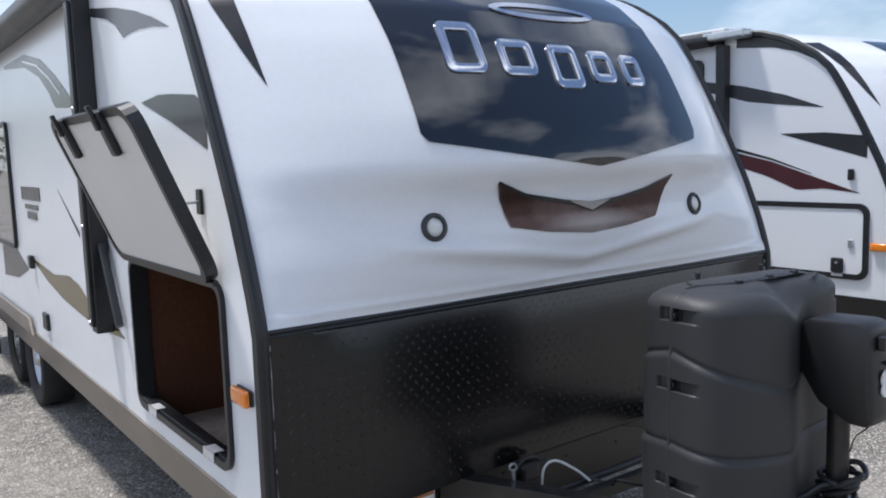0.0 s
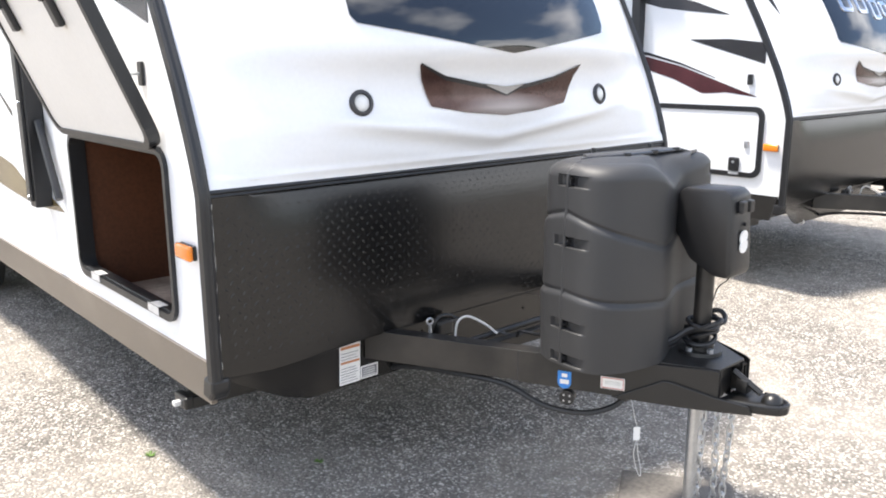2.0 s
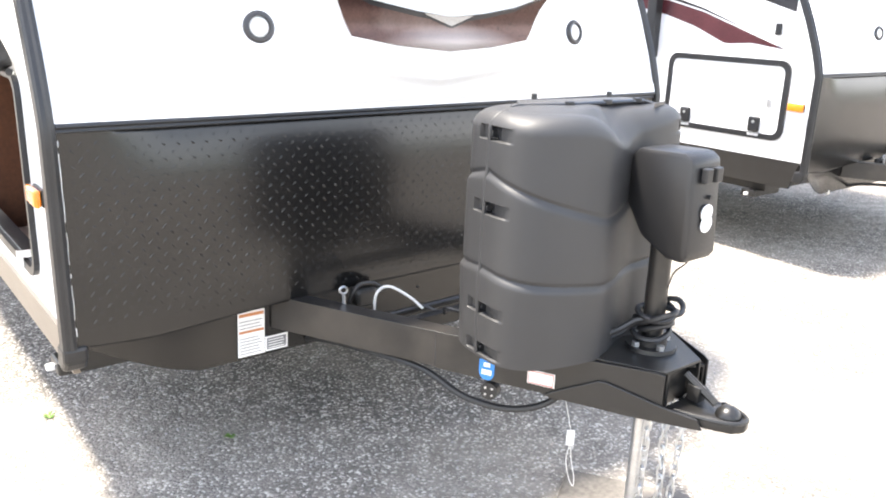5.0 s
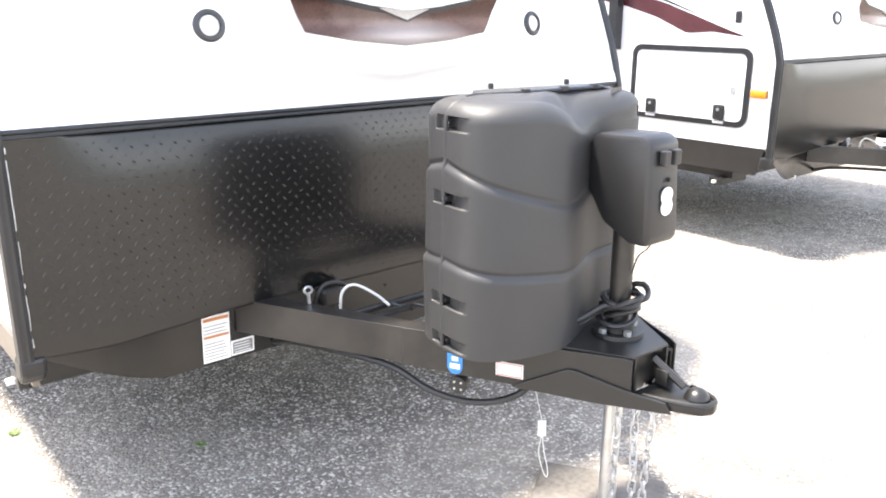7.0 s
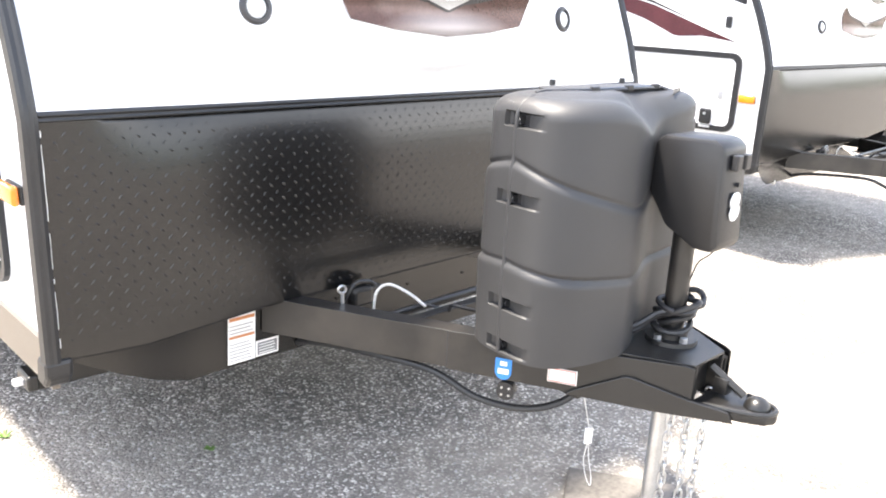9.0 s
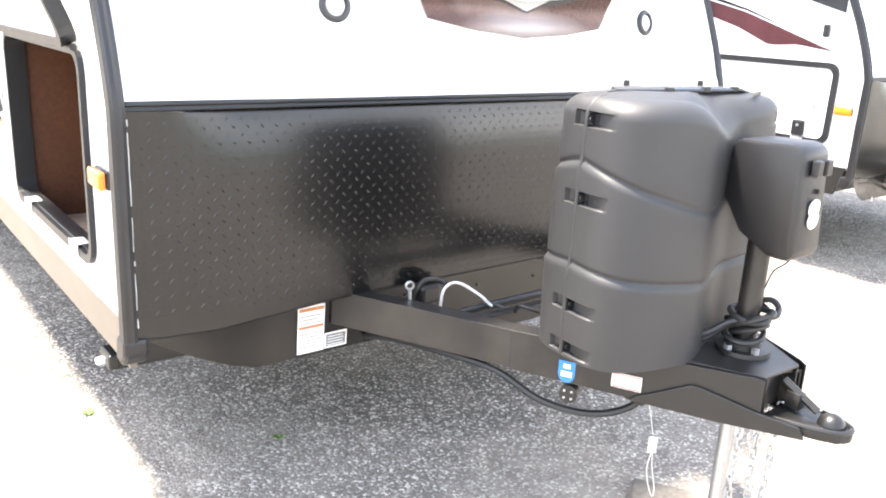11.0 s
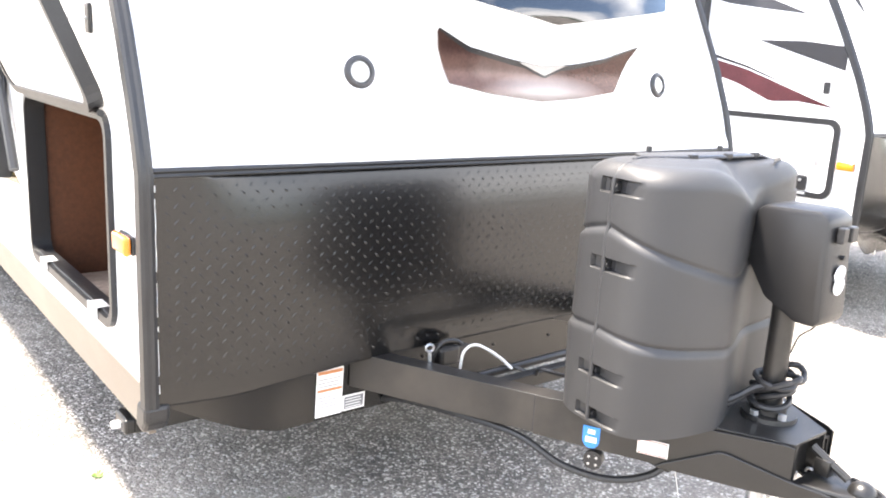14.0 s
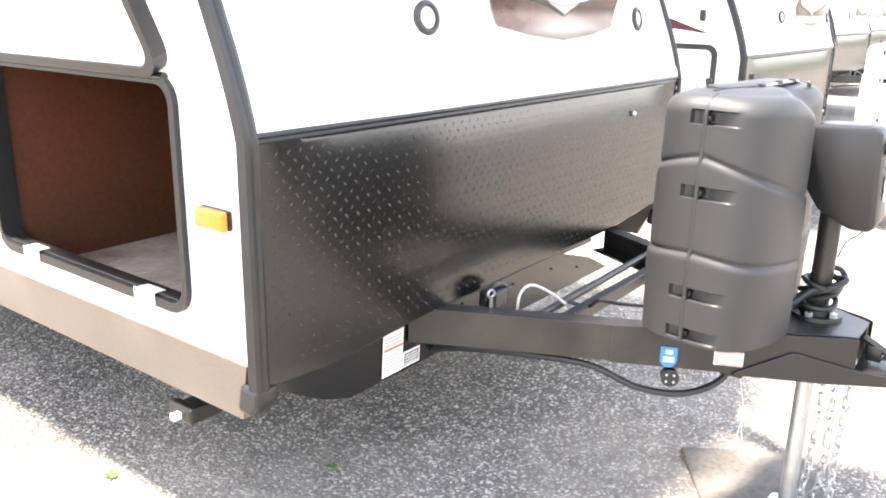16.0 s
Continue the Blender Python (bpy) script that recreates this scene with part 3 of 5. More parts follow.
    skin(bm, lambda x, z, o: cap(x, z, o), [(-0.43, 1.662), (-0.3, 1.615), (-0.12, 1.585), (0.02, 1.570), (0.16, 1.582), (0.3, 1.605), (0.455, 1.652)], [(-0.43, 1.655), (-0.365, 1.51), (-0.2, 1.482), (0.012, 1.462), (0.2, 1.475), (0.375, 1.50), (0.455, 1.648)], -0.43, 0.455, 40, 8, 0.004)
    part("nose_graphic", bm, CHEVRON, t, "bronze and maroon chevron graphic", True)
    bm = bmesh.new()
    skin(bm, lambda x, z, o: cap(x, z, o), [(-0.43, 1.6655), (-0.3, 1.6185), (-0.12, 1.5885), (0.02, 1.5735), (0.16, 1.5855), (0.3, 1.6085), (0.455, 1.6555)], [(-0.43, 1.660), (-0.3, 1.603), (-0.12, 1.571), (0.02, 1.553), (0.16, 1.569), (0.3, 1.595), (0.455, 1.650)], -0.43, 0.455, 40, 2, 0.0055)
    part("nose_graphic", bm, DECAL_BLACK, t, "dark upper edge of the chevron", True)
    bm = bmesh.new()
    skin(bm, lambda x, z, o: cap(x, z, o), [(-0.09, 1.584), (0.02, 1.5725), (0.11, 1.580)], [(-0.09, 1.579), (0.02, 1.543), (0.11, 1.576)], -0.09, 0.11, 16, 3, 0.007)
    part("nose_graphic", bm, SILVER, t, "pale silver point of the chevron", True)
    bm = bmesh.new()
    skin(bm, lambda x, z, o: cap(x, z, o), [(-0.10, 1.5775), (0.02, 1.541), (0.12, 1.5745)], [(-0.10, 1.5745), (0.02, 1.535), (0.12, 1.5715)], -0.10, 0.12, 16, 1, 0.007)
    part("nose_graphic", bm, DECAL_BLACK, t, "dark line under the silver point", True)
    # stripe on the nose beside the trim
    for s in (-1, 1):
        bm = bmesh.new()
        skin(bm, lambda z, v, o: cap(s * v, z, o), [(1.98, 1.078), (2.1, 1.118), (2.25, 1.158), (2.45, 1.185)], [(1.98, 1.077), (2.1, 1.085), (2.25, 1.092), (2.45, 1.08)], 1.985, 2.45, 24, 4, 0.004)
        part("nose_stripe", bm, DECAL_BLACK, t, "black vinyl stripe", True)
    # chrome emblem, as plain rounded shapes
    for x, w, h, lo in ((-0.45, 0.15, 0.18, 2.02), (-0.24, 0.15, 0.13, 2.015), (-0.03, 0.14, 0.16, 1.975), (0.16, 0.13, 0.12, 2.0), (0.33, 0.12, 0.12, 1.992)):
        bm = bmesh.new()
        o = [(px + 0.12 * (pz - lo) - 0.01, pz) for px, pz in rounded(x - w / 2, lo, x + w / 2, lo + h, 0.03, 4)]
        i2 = [(px + 0.12 * (pz - lo) - 0.01, pz) for px, pz in rounded(x - w / 2 + 0.016, lo + 0.016, x + w / 2 - 0.016, lo + h - 0.016, 0.02, 4)]
        i3 = [(px + 0.12 * (pz - lo) - 0.01, pz) for px, pz in rounded(x - w / 2 + 0.030, lo + 0.030, x + w / 2 - 0.030, lo + h - 0.030, 0.012, 4)]
        rows = [[bm.verts.new(cap(px, pz, off)) for px, pz in lp] for lp, off in ((o, 0.003), (o, 0.010), (i2, 0.014), (i3, 0.010), (i3, 0.003))]
        for q in range(4):
            for k in range(len(o)):
                k2 = (k + 1) % len(o)
                bm.faces.new((rows[q][k], rows[q][k2], rows[q + 1][k2], rows[q + 1][k]))
        part("emblem", bm, CHROME, t, "rounded chrome emblem ring on the window", True)
    bm = bmesh.new()
    o = [(0.02 + 0.26 * math.cos(2 * math.pi * i / 32), 2.27 + 0.035 * math.sin(2 * math.pi * i / 32)) for i in range(32)]
    i2 = [(0.02 + 0.22 * math.cos(2 * math.pi * i / 32), 2.27 + 0.015 * math.sin(2 * math.pi * i / 32)) for i in range(32)]
    rows = [[bm.verts.new(cap(px, pz, off)) for px, pz in lp] for lp, off in ((o, 0.003), (o, 0.010), (i2, 0.010), (i2, 0.003))]
    for q in range(3):
        for k in range(32):
            bm.faces.new((rows[q][k], rows[q][(k + 1) % 32], rows[q + 1][(k + 1) % 32], rows[q + 1][k]))
    part("emblem", bm, CHROME, t, "oval chrome emblem on the window", True)
    for y in (4.45, 5.3):
        wheel(t, y)
    # stabiliser leg folded under the floor
    leg = part("stabiliser_leg", box_bm((-1.17, 0.36, 0.415), (-0.86, 0.44, 0.462), 0.006), STEEL_BLACK, t, "black folded stabiliser leg")
    part("foot_pad", box_bm((-1.20, 0.35, 0.42), (-1.165, 0.45, 0.47), 0.008), STEEL_BLACK, leg)
    part("drive_nut", box_bm((-1.225, 0.39, 0.43), (-1.195, 0.415, 0.45), 0.004), LENS, leg, "pale drive nut")
    return t


def marker(t, y, z):
    bm = box_bm((-HALF - 0.012, y - 0.054, z - 0.025), (-HALF - 0.001, y + 0.054, z + 0.025), 0.005)
    base = part("marker_lamp", bm, TRIM, t, "amber side marker lamp")
    bm = bmesh.new()
    box(bm, (-HALF - 0.032, y - 0.056, z - 0.026), (-HALF - 0.0125, y + 0.056, z + 0.026), 0.010, None, 3)
    part("lens", bm, ORANGE, base, "amber ribbed lens", True)


def decal(t, mat, label, upper, lower, n=30, off=0.002):
    bm = bmesh.new()
    u0 = max(min(p[0] for p in upper), min(p[0] for p in lower))
    u1 = min(max(p[0] for p in upper), max(p[0] for p in lower))
    skin(bm, side, upper, lower, u0, u1, n, 3, off)
    part("side_graphic", bm, mat, t, label)


def tongue(t, stickers):
    """The A-frame, its coupler and what hangs on it."""
    apex = Vector((0.0825, -1.275))
    for s, root in ((-1, Vector((-0.59, 0.07))), (1, Vector((0.755, 0.07)))):
        d = (apex - root).normalized()
        nrm = Vector((-d.y, d.x)) * s
        bm = bmesh.new()
        L = (apex - root).length
        m = Matrix(((d.x, -nrm.x, 0, root.x), (d.y, -nrm.y, 0, root.y), (0, 0, 1, 0), (0, 0, 0, 1)))
        # a channel: web outside, two flanges inwards
        out = [(0.0, 0.555), (0.0, 0.670), (0.062, 0.670), (0.062, 0.662), (0.008, 0.662), (0.008, 0.563), (0.062, 0.563), (0.062, 0.555)]
        prism(bm, out, 0.0, L * 0.858, "x", 0.0015)
        bmesh.ops.transform(bm, matrix=m, verts=bm.verts)
        part("tongue_rail", bm, STEEL_BLACK, t, "black painted steel tongue rail")
        bm = bmesh.new()
        prism(bm, [(L * 0.41, 0.553), (L * 0.862, 0.553), (L * 0.862, 0.686), (L * 0.845, 0.690), (L * 0.75, 0.686), (L * 0.41, 0.671)], -0.005, 0.0, "y", 0.0015)
        bmesh.ops.transform(bm, matrix=m, verts=bm.verts)
        dbl = part("rail_doubler", bm, STEEL_BLACK, t, "black welded rail plate")
        bm = bmesh.new()
        prism(bm, [(L * 0.64, 0.550), (L * 0.655, 0.566), (L * 0.745, 0.634), (L * 0.760, 0.634), (L * 0.86, 0.600), (L * 0.925, 0.586), (L * 0.935, 0.556), (L * 0.80, 0.548)], -0.013, -0.0052, "y", 0.003)
        bmesh.ops.transform(bm, matrix=m, verts=bm.verts)
        part("coupler_cheek", bm, STEEL_BLACK, t, "black tapered coupler side plate")
        part("weld_line", box_bm((L * 0.41 - 0.0015, -0.0052, 0.558), (L * 0.41 + 0.0005, 0.001, 0.668), 0.0, m), DECAL_GREY, dbl, "grey scratch along the weld")
    # top plate, cross members
    bm = bmesh.new()
    prism(bm, [(-0.15, -0.80), (0.315, -0.80), (0.150, -1.085), (-0.006, -1.085)], 0.684, 0.692, "z", 0.0015)
    part("jack_plate", bm, STEEL_BLACK, t, "black steel plate under the jack")
    bm = box_bm((-0.345, -0.335, 0.612), (0.53, -0.298, 0.655), 0.004)
    part("cross_member", bm, STEEL_BLACK, t)
    bm = box_bm((-0.16, -0.75, 0.575), (0.33, -0.69, 0.635), 0.004)
    part("cross_member", bm, STEEL_BLACK, t)
    # coupler
    bm = bmesh.new()
    prism(bm, [(0.008, -1.08), (0.165, -1.08), (0.165, -1.17), (0.158, -1.225), (0.135, -1.262), (0.105, -1.270), (0.072, -1.255), (0.045, -1.21), (0.020, -1.15)], 0.560, 0.588, "z", 0.006)
    prism(bm, [(0.000, -1.02), (0.168, -1.02), (0.158, -1.082), (0.150, -1.082), (0.155, -1.04), (0.02, -1.04), (0.022, -1.082), (0.010, -1.082)], 0.555, 0.683, "z", 0.003)
    coup = part("coupler", bm, STEEL_BLACK, t, "black steel ball coupler", True)
    bm = bmesh.new()
    bmesh.ops.create_uvsphere(bm, u_segments=20, v_segments=10, radius=0.036, matrix=Matrix.Translation((0.108, -1.215, 0.582)))
    part("ball_socket", bm, STEEL_BLACK, coup, "domed ball socket", True)
    bm = bmesh.new()
    tube(bm, [(0.088, -1.085, 0.665), (0.092, -1.13, 0.640), (0.10, -1.18, 0.610)], 0.011, 8)
    box(bm, (0.076, -1.14, 0.60), (0.108, -1.10, 0.645), 0.004)
    part("latch_lever", bm, STEEL_BLACK, coup, "black latch lever", True)
    # raised lip round the cup
    bm = bmesh.new()
    tube(bm, smooth_line([(0.014, -1.11, 0.586), (0.030, -1.165, 0.588), (0.052, -1.215, 0.588), (0.078, -1.25, 0.588), (0.106, -1.262, 0.588), (0.132, -1.255, 0.588), (0.151, -1.22, 0.588), (0.158, -1.165, 0.588)]), 0.007, 8)
    part("cup_lip", bm, STEEL_BLACK, coup, "raised black cup lip", True)
    # breakaway loom, wires
    bm = bmesh.new()
    tube(bm, smooth_line([(-0.46, 0.14, 0.46), (-0.43, -0.02, 0.505), (-0.37, -0.25, 0.525), (-0.31, -0.42, 0.520), (-0.25, -0.55, 0.465), (-0.16, -0.66, 0.445), (-0.075, -0.74, 0.48), (-0.03, -0.77, 0.56)]), 0.011, 8)
    part("hanging_cable", bm, CABLE, t, "black hanging cable loom", True)
    bm = bmesh.new()
    tube(bm, smooth_line([(-0.33, -0.16, 0.63), (-0.325, -0.17, 0.70), (-0.29, -0.19, 0.722), (-0.24, -0.235, 0.69), (-0.21, -0.27, 0.655)]), 0.0045, 8)
    part("white_wire", bm, CABLE_WHITE, t, "white wire loop", True)
    bm = bmesh.new()
    tube(bm, smooth_line([(-0.20, -0.27, 0.66), (-0.17, -0.33, 0.65), (-0.20, -0.38, 0.69), (-0.16, -0.43, 0.68), (-0.05, -0.47, 0.65)]), 0.006, 8)
    part("wire", bm, CABLE, t, "black wire bundle", True)
    bm = box_bm((-0.345, -0.085, 0.62), (-0.265, -0.02, 0.683), 0.012)
    box(bm, (-0.27, -0.07, 0.655), (-0.215, -0.045, 0.675), 0.006)
    tube(bm, smooth_line([(-0.36, -0.05, 0.63), (-0.33, -0.06, 0.692), (-0.27, -0.055, 0.69), (-0.24, -0.06, 0.672)]), 0.008, 8)
    part("junction_box", bm, STEEL_BLACK, t, "black junction box")
    bm = bmesh.new()
    tube(bm, [(-0.33, -0.250, 0.648), (0.53, -0.232, 0.650)], 0.013, 10)
    part("gas_pipe", bm, STEEL_BLACK, t, "black gas pipe", True)
    bm = bmesh.new()
    tube(bm, [(-0.42, -0.123, 0.63), (-0.425, -0.125, 0.70)], 0.006, 8)
    tube(bm, [(-0.425 + 0.012 * math.cos(a * 0.7), -0.125 - 0.004 * math.cos(a * 0.7), 0.715 + 0.012 * math.sin(a * 0.7)) for a in range(9)], 0.004, 6, True)
    part("breakaway_pin", bm, ZINC, t, "small steel ring pin", True)
    # round socket under the rail
    bm = bmesh.new()
    d = (apex - Vector((-0.59, 0.07))).normalized()
    out = Vector((d.y, -d.x, 0))
    out = -out if out.x > 0 else out
    c = Vector((-0.228, -0.64, 0.52))
    bmesh.ops.create_cone(bm, cap_ends=True, segments=20, radius1=0.027, radius2=0.027, depth=0.03, matrix=Matrix.Translation(c) @ out.to_track_quat("Z", "Y").to_matrix().to_4x4())
    sock = part("cable_socket", bm, TRIM, t, "round black cable socket", True)
    up = Vector((0, 0, 1))
    sd = out.cross(up)
    for a in (45, 135, 225, 315):
        bm = bmesh.new()
        p = c + out * 0.015 + (sd * math.cos(radians(a)) + up * math.sin(radians(a))) * 0.015
        bmesh.ops.create_cone(bm, cap_ends=True, segments=10, radius1=0.0035, radius2=0.0035, depth=0.006, matrix=Matrix.Translation(p) @ out.to_track_quat("Z", "Y").to_matrix().to_4x4())
        part("contact", bm, ZINC, sock)
    bm = box_bm((-0.135, -0.82, 0.530), (-0.04, -0.755, 0.547), 0.003)
    part("skid_bracket", bm, STEEL_BLACK, t)
    if stickers:
        root = Vector((-0.59, 0.07))
        L = (apex - root).length
        d = (apex - root).normalized()
        nrm = Vector((d.y, -d.x))
        nrm = -nrm if nrm.x > 0 else nrm

        def on_rail(y, z, off):
            k = (y - root.y) / d.y
            p = root + d * k + nrm * off
            return Vector((p.x, p.y, z))

        def label_on(name, mat, y0, y1, z0, z1, off, lab, parent):
            bm = bmesh.new()
            q = [on_rail(y0, z0, off), on_rail(y1, z0, off), on_rail(y1, z1, off), on_rail(y0, z1, off)]
            b = [p - Vector((nrm.x, nrm.y, 0)) * 0.001 for p in q]
            a = [bm.verts.new(p) for p in q]
            b = [bm.verts.new(p) for p in b]
            bm.faces.new(a)
            bm.faces.new(b[::-1])
            for i in range(4):
                bm.faces.new((a[i], b[i], b[(i + 1) % 4], a[(i + 1) % 4]))
            return part(name, bm, mat, parent, lab)
        # a shield: straight top, round foot
        shield = [(-0.612, 0.618), (-0.612, 0.580)] + [(-0.6335 + 0.0215 * math.cos(math.pi * k / 10), 0.580 - 0.026 * math.sin(math.pi * k / 10)) for k in range(1, 10)] + [(-0.655, 0.580), (-0.655, 0.618)]
        bm = bmesh.new()
        a = [bm.verts.new(on_rail(y, z, 0.0075)) for y, z in shield]
        b = [bm.verts.new(on_rail(y, z, 0.0062)) for y, z in shield]
        bm.faces.new(a)
        bm.faces.new(b[::-1])
        for k in range(len(a)):
            bm.faces.new((a[k], b[k], b[(k + 1) % len(a)], a[(k + 1) % len(a)]))
        blue = part("sticker", bm, PAPER_BLUE, t, "small blue shield sticker")
        label_on("print_bar", PAPER, -0.625, -0.643, 0.597, 0.610, 0.009, "", blue)
        label_on("print_bar", PAPER, -0.620, -0.648, 0.572, 0.588, 0.009, "", blue)
        pink = label_on("sticker", PAPER, -0.747, -0.820, 0.577, 0.620, 0.0075, "white sticker with pale red border", t)
        for z0, z1, y0, y1 in ((0.579, 0.582, -0.750, -0.817), (0.615, 0.618, -0.750, -0.817), (0.582, 0.615, -0.750, -0.752), (0.582, 0.615, -0.815, -0.817), (0.592, 0.605, -0.760, -0.807)):
            label_on("print_bar", PAPER_RED if z1 - z0 < 0.01 or y0 - y1 < 0.01 else LENS, y0, y1, z0, z1, 0.009, "", pink)


def low_label(name, mat, x0, x1, z0, z1, off, lab, parent):
    bm = bmesh.new()
    skin(bm, under_panel, [(x0, z1), (x1, z1)], [(x0, z0), (x1, z0)], x0, x1, 2, 3, off)
    return part(name, bm, mat, parent, lab)


# ---- the trailer that the camera goes round ----
HOLE = rounded(0.262, 0.805, 1.224, 1.376, 0.055)
main = trailer_body("travel_trailer", "white travel trailer with black front plate and open hatch", (0, 0, 0), HOLE, True)
tongue(main, True)
marker(main, 0.120, 1.072)
decal(main, DECAL_GREY, "grey vinyl swoosh", [(0.59, 2.200), (0.75, 2.252), (0.95, 2.305), (1.2, 2.355), (1.57, 2.41)], [(0.59, 2.198), (0.75, 2.222), (0.92, 2.236), (1.04, 2.236), (1.117, 2.231), (1.20, 2.285), (1.32, 2.33), (1.57, 2.375)])
decal(main, DECAL_GREY, "dark grey vinyl swoosh", [(0.31, 1.93), (0.39, 1.966), (0.61, 1.985), (0.75, 1.992), (0.945, 1.979)], [(0.31, 1.795), (0.45, 1.84), (0.65, 1.90), (0.945, 1.977)])
decal(main, DECAL_BROWN, "bronze vinyl band", [(1.95, 2.035), (2.1, 2.095), (2.35, 2.205), (2.7, 2.325), (3.13, 2.40), (3.85, 2.405)], [(1.95, 2.03), (2.15, 2.035), (2.42, 2.053), (2.52, 2.13), (2.75, 2.235), (3.13, 2.325), (3.85, 2.385)])
decal(main, SIDING, "thin white line in the bronze band", [(2.28, 2.120), (2.5, 2.215), (2.8, 2.310), (3.2, 2.372)], [(2.28, 2.108), (2.5, 2.200), (2.8, 2.296), (3.2, 2.362)], 20, 0.0035)
decal(main, DECAL_BLACK, "thin black vinyl line", [(2.1, 1.44), (2.53, 1.64)], [(2.1, 1.41), (2.53, 1.636)])
decal(main, DECAL_GOLD, "olive and bronze vinyl swoosh", [(1.42, 1.027), (1.6, 1.075), (2.0, 1.10), (2.19, 1.165), (2.43, 1.192), (2.8, 1.16), (3.41, 1.20)], [(1.42, 1.023), (1.85, 1.0), (2.18, 1.017), (2.6, 1.045), (3.0, 1.10), (3.41, 1.19)])
decal(main, DECAL_GREY, "grey vinyl swoosh", [(3.6, 1.12), (4.0, 1.22), (4.6, 1.28)], [(3.6, 1.11), (4.0, 1.02), (4.6, 0.98)])
# maker's lettering, as plain bars
for z0, z1, y0, y1 in ((1.56, 1.64, 3.02, 3.62), (1.505, 1.535, 3.10, 3.52), (1.445, 1.49, 3.16, 3.46)):
    bm = box_bm((-HALF - 0.004, y0, z0), (-HALF - 0.001, y1, z1))
    part("lettering_bar", bm, DECAL_GREY, main, "grey lettering bar")

# hatch frame, box and open door
bm = ring(rounded(0.246, 0.787, 1.240, 1.396, 0.07), rounded(0.266, 0.814, 1.220, 1.372, 0.05), -HALF - 0.016, -HALF + 0.05)
part("hatch_frame", bm, TRIM, main, "black rounded hatch frame")
part("hatch_sill", box_bm((-HALF - 0.004, 0.30, 0.8145), (-HALF + 0.012, 1.19, 0.822), 0.002), TRIM, main, "black hatch sill")
for y in (0.385, 0.985):
    bm = box_bm((-HALF - 0.020, y, 0.792), (-HALF - 0.0165, y + 0.095, 0.8235), 0.001)
    box(bm, (-HALF - 0.020, y + 0.005, 0.8205), (-HALF + 0.02, y + 0.085, 0.8235), 0.001)
    part("striker_plate", bm, BARE, main, "bare steel striker plate")
for nm, lo, hi, mt, lab in (
        ("hatch_floor", (-1.190, 0.205, 0.691), (-0.572, 1.234, 0.702), LINO, "worn beige vinyl hatch floor"),
        ("hatch_wall", (-1.190, 0.185, 0.691), (-0.572, 0.203, 1.44), WOOD, "dark brown wood panel"),
        ("hatch_wall", (-1.190, 1.236, 0.691), (-0.572, 1.254, 1.44), WOOD, "dark brown wood panel"),
        ("hatch_wall", (-0.570, 0.185, 0.691), (-0.552, 1.254, 1.44), WOOD, "dark brown wood panel"),
        ("hatch_ceiling", (-1.190, 0.205, 1.422), (-0.572, 1.234, 1.44), WOOD, "dark brown wood panel")):
    part(nm, box_bm(lo, hi), mt, main, lab)
# the door, hinged along the hatch's top edge and swung up
lean = pose(-HALF - 0.022, 0, 1.396, 0, -22.5, 0)
bm = ring(rounded(0.238, 0.0, 1.248, 0.578, 0.075), rounded(0.264, 0.026, 1.222, 0.552, 0.055), -0.022, 0.020)
bmesh.ops.transform(bm, matrix=lean, verts=bm.verts)
door = part("hatch_door", bm, TRIM, main, "open hatch door with black frame")
bm = bmesh.new()
prism(bm, rounded(0.262, 0.024, 1.224, 0.554, 0.05), -0.016, 0.014, "x")
bmesh.ops.transform(bm, matrix=lean, verts=bm.verts)
part("liner", bm, LINER, door, "plain white inner liner")
for y in (0.47, 0.98):
    bm = box_bm((-0.040, y, 0.433), (-0.017, y + 0.055, 0.578), 0.008, lean)
    box(bm, (-0.052, y + 0.012, 0.523), (-0.038, y + 0.043, 0.603), 0.004, lean)
    part("latch", bm, TRIM, door, "black slam latch")
bm = bmesh.new()
tube(bm, [lean @ Vector((0.0, 0.262 + 0.96 * i / 10, -0.004)) for i in range(11)], 0.010, 8)
part("hinge", bm, TRIM, door, "black continuous hinge", True)
# catch that holds the door open
bm = box_bm((-HALF - 0.012, 0.375, 1.595), (-HALF - 0.001, 0.415, 1.675), 0.004)
catch = part("door_catch", bm, TRIM, main, "black door catch")
bm = bmesh.new()
tube(bm, [(-HALF - 0.005, 0.395, 1.635), (-HALF - 0.075, 0.395, 1.632), lean @ Vector((0.0, 0.36, 0.26))], 0.005, 8)
part("catch_rod", bm, ZINC, catch, "steel catch rod", True)
# awning: arm channel, lower foot, roller
bm = box_bm((-HALF - 0.075, 1.575, 1.03), (-HALF - 0.001, 1.665, 2.50), 0.006)
box(bm, (-HALF - 0.09, 1.59, 1.06), (-HALF - 0.074, 1.65, 2.44), 0.004)
awn = part("awning_arm", bm, TRIM, main, "black folded awning arm")
bm = bmesh.new()
tube(bm, [(-HALF - 0.03, 1.565, 1.42), (-HALF - 0.03, 1.375, 1.09)], 0.018, 8)
part("awning_strut", bm, TRIM, awn, "black awning strut", True)
for z in (1.08, 1.5, 2.0):
    bm = bmesh.new()
    bmesh.ops.create_cone(bm, cap_ends=True, segments=10, radius1=0.007, radius2=0.005, depth=0.006, matrix=pose(-HALF - 0.093, 1.62, z, 0, -90, 0))
    part("screw", bm, ZINC, awn)
bm = bmesh.new()
tube(bm, [(-HALF - 0.075, 1.55, 2.54), (-HALF - 0.075, 6.9, 2.54)], 0.068, 16)
box(bm, (-HALF - 0.06, 1.70, 2.50), (-HALF - 0.001, 6.86, 2.57))
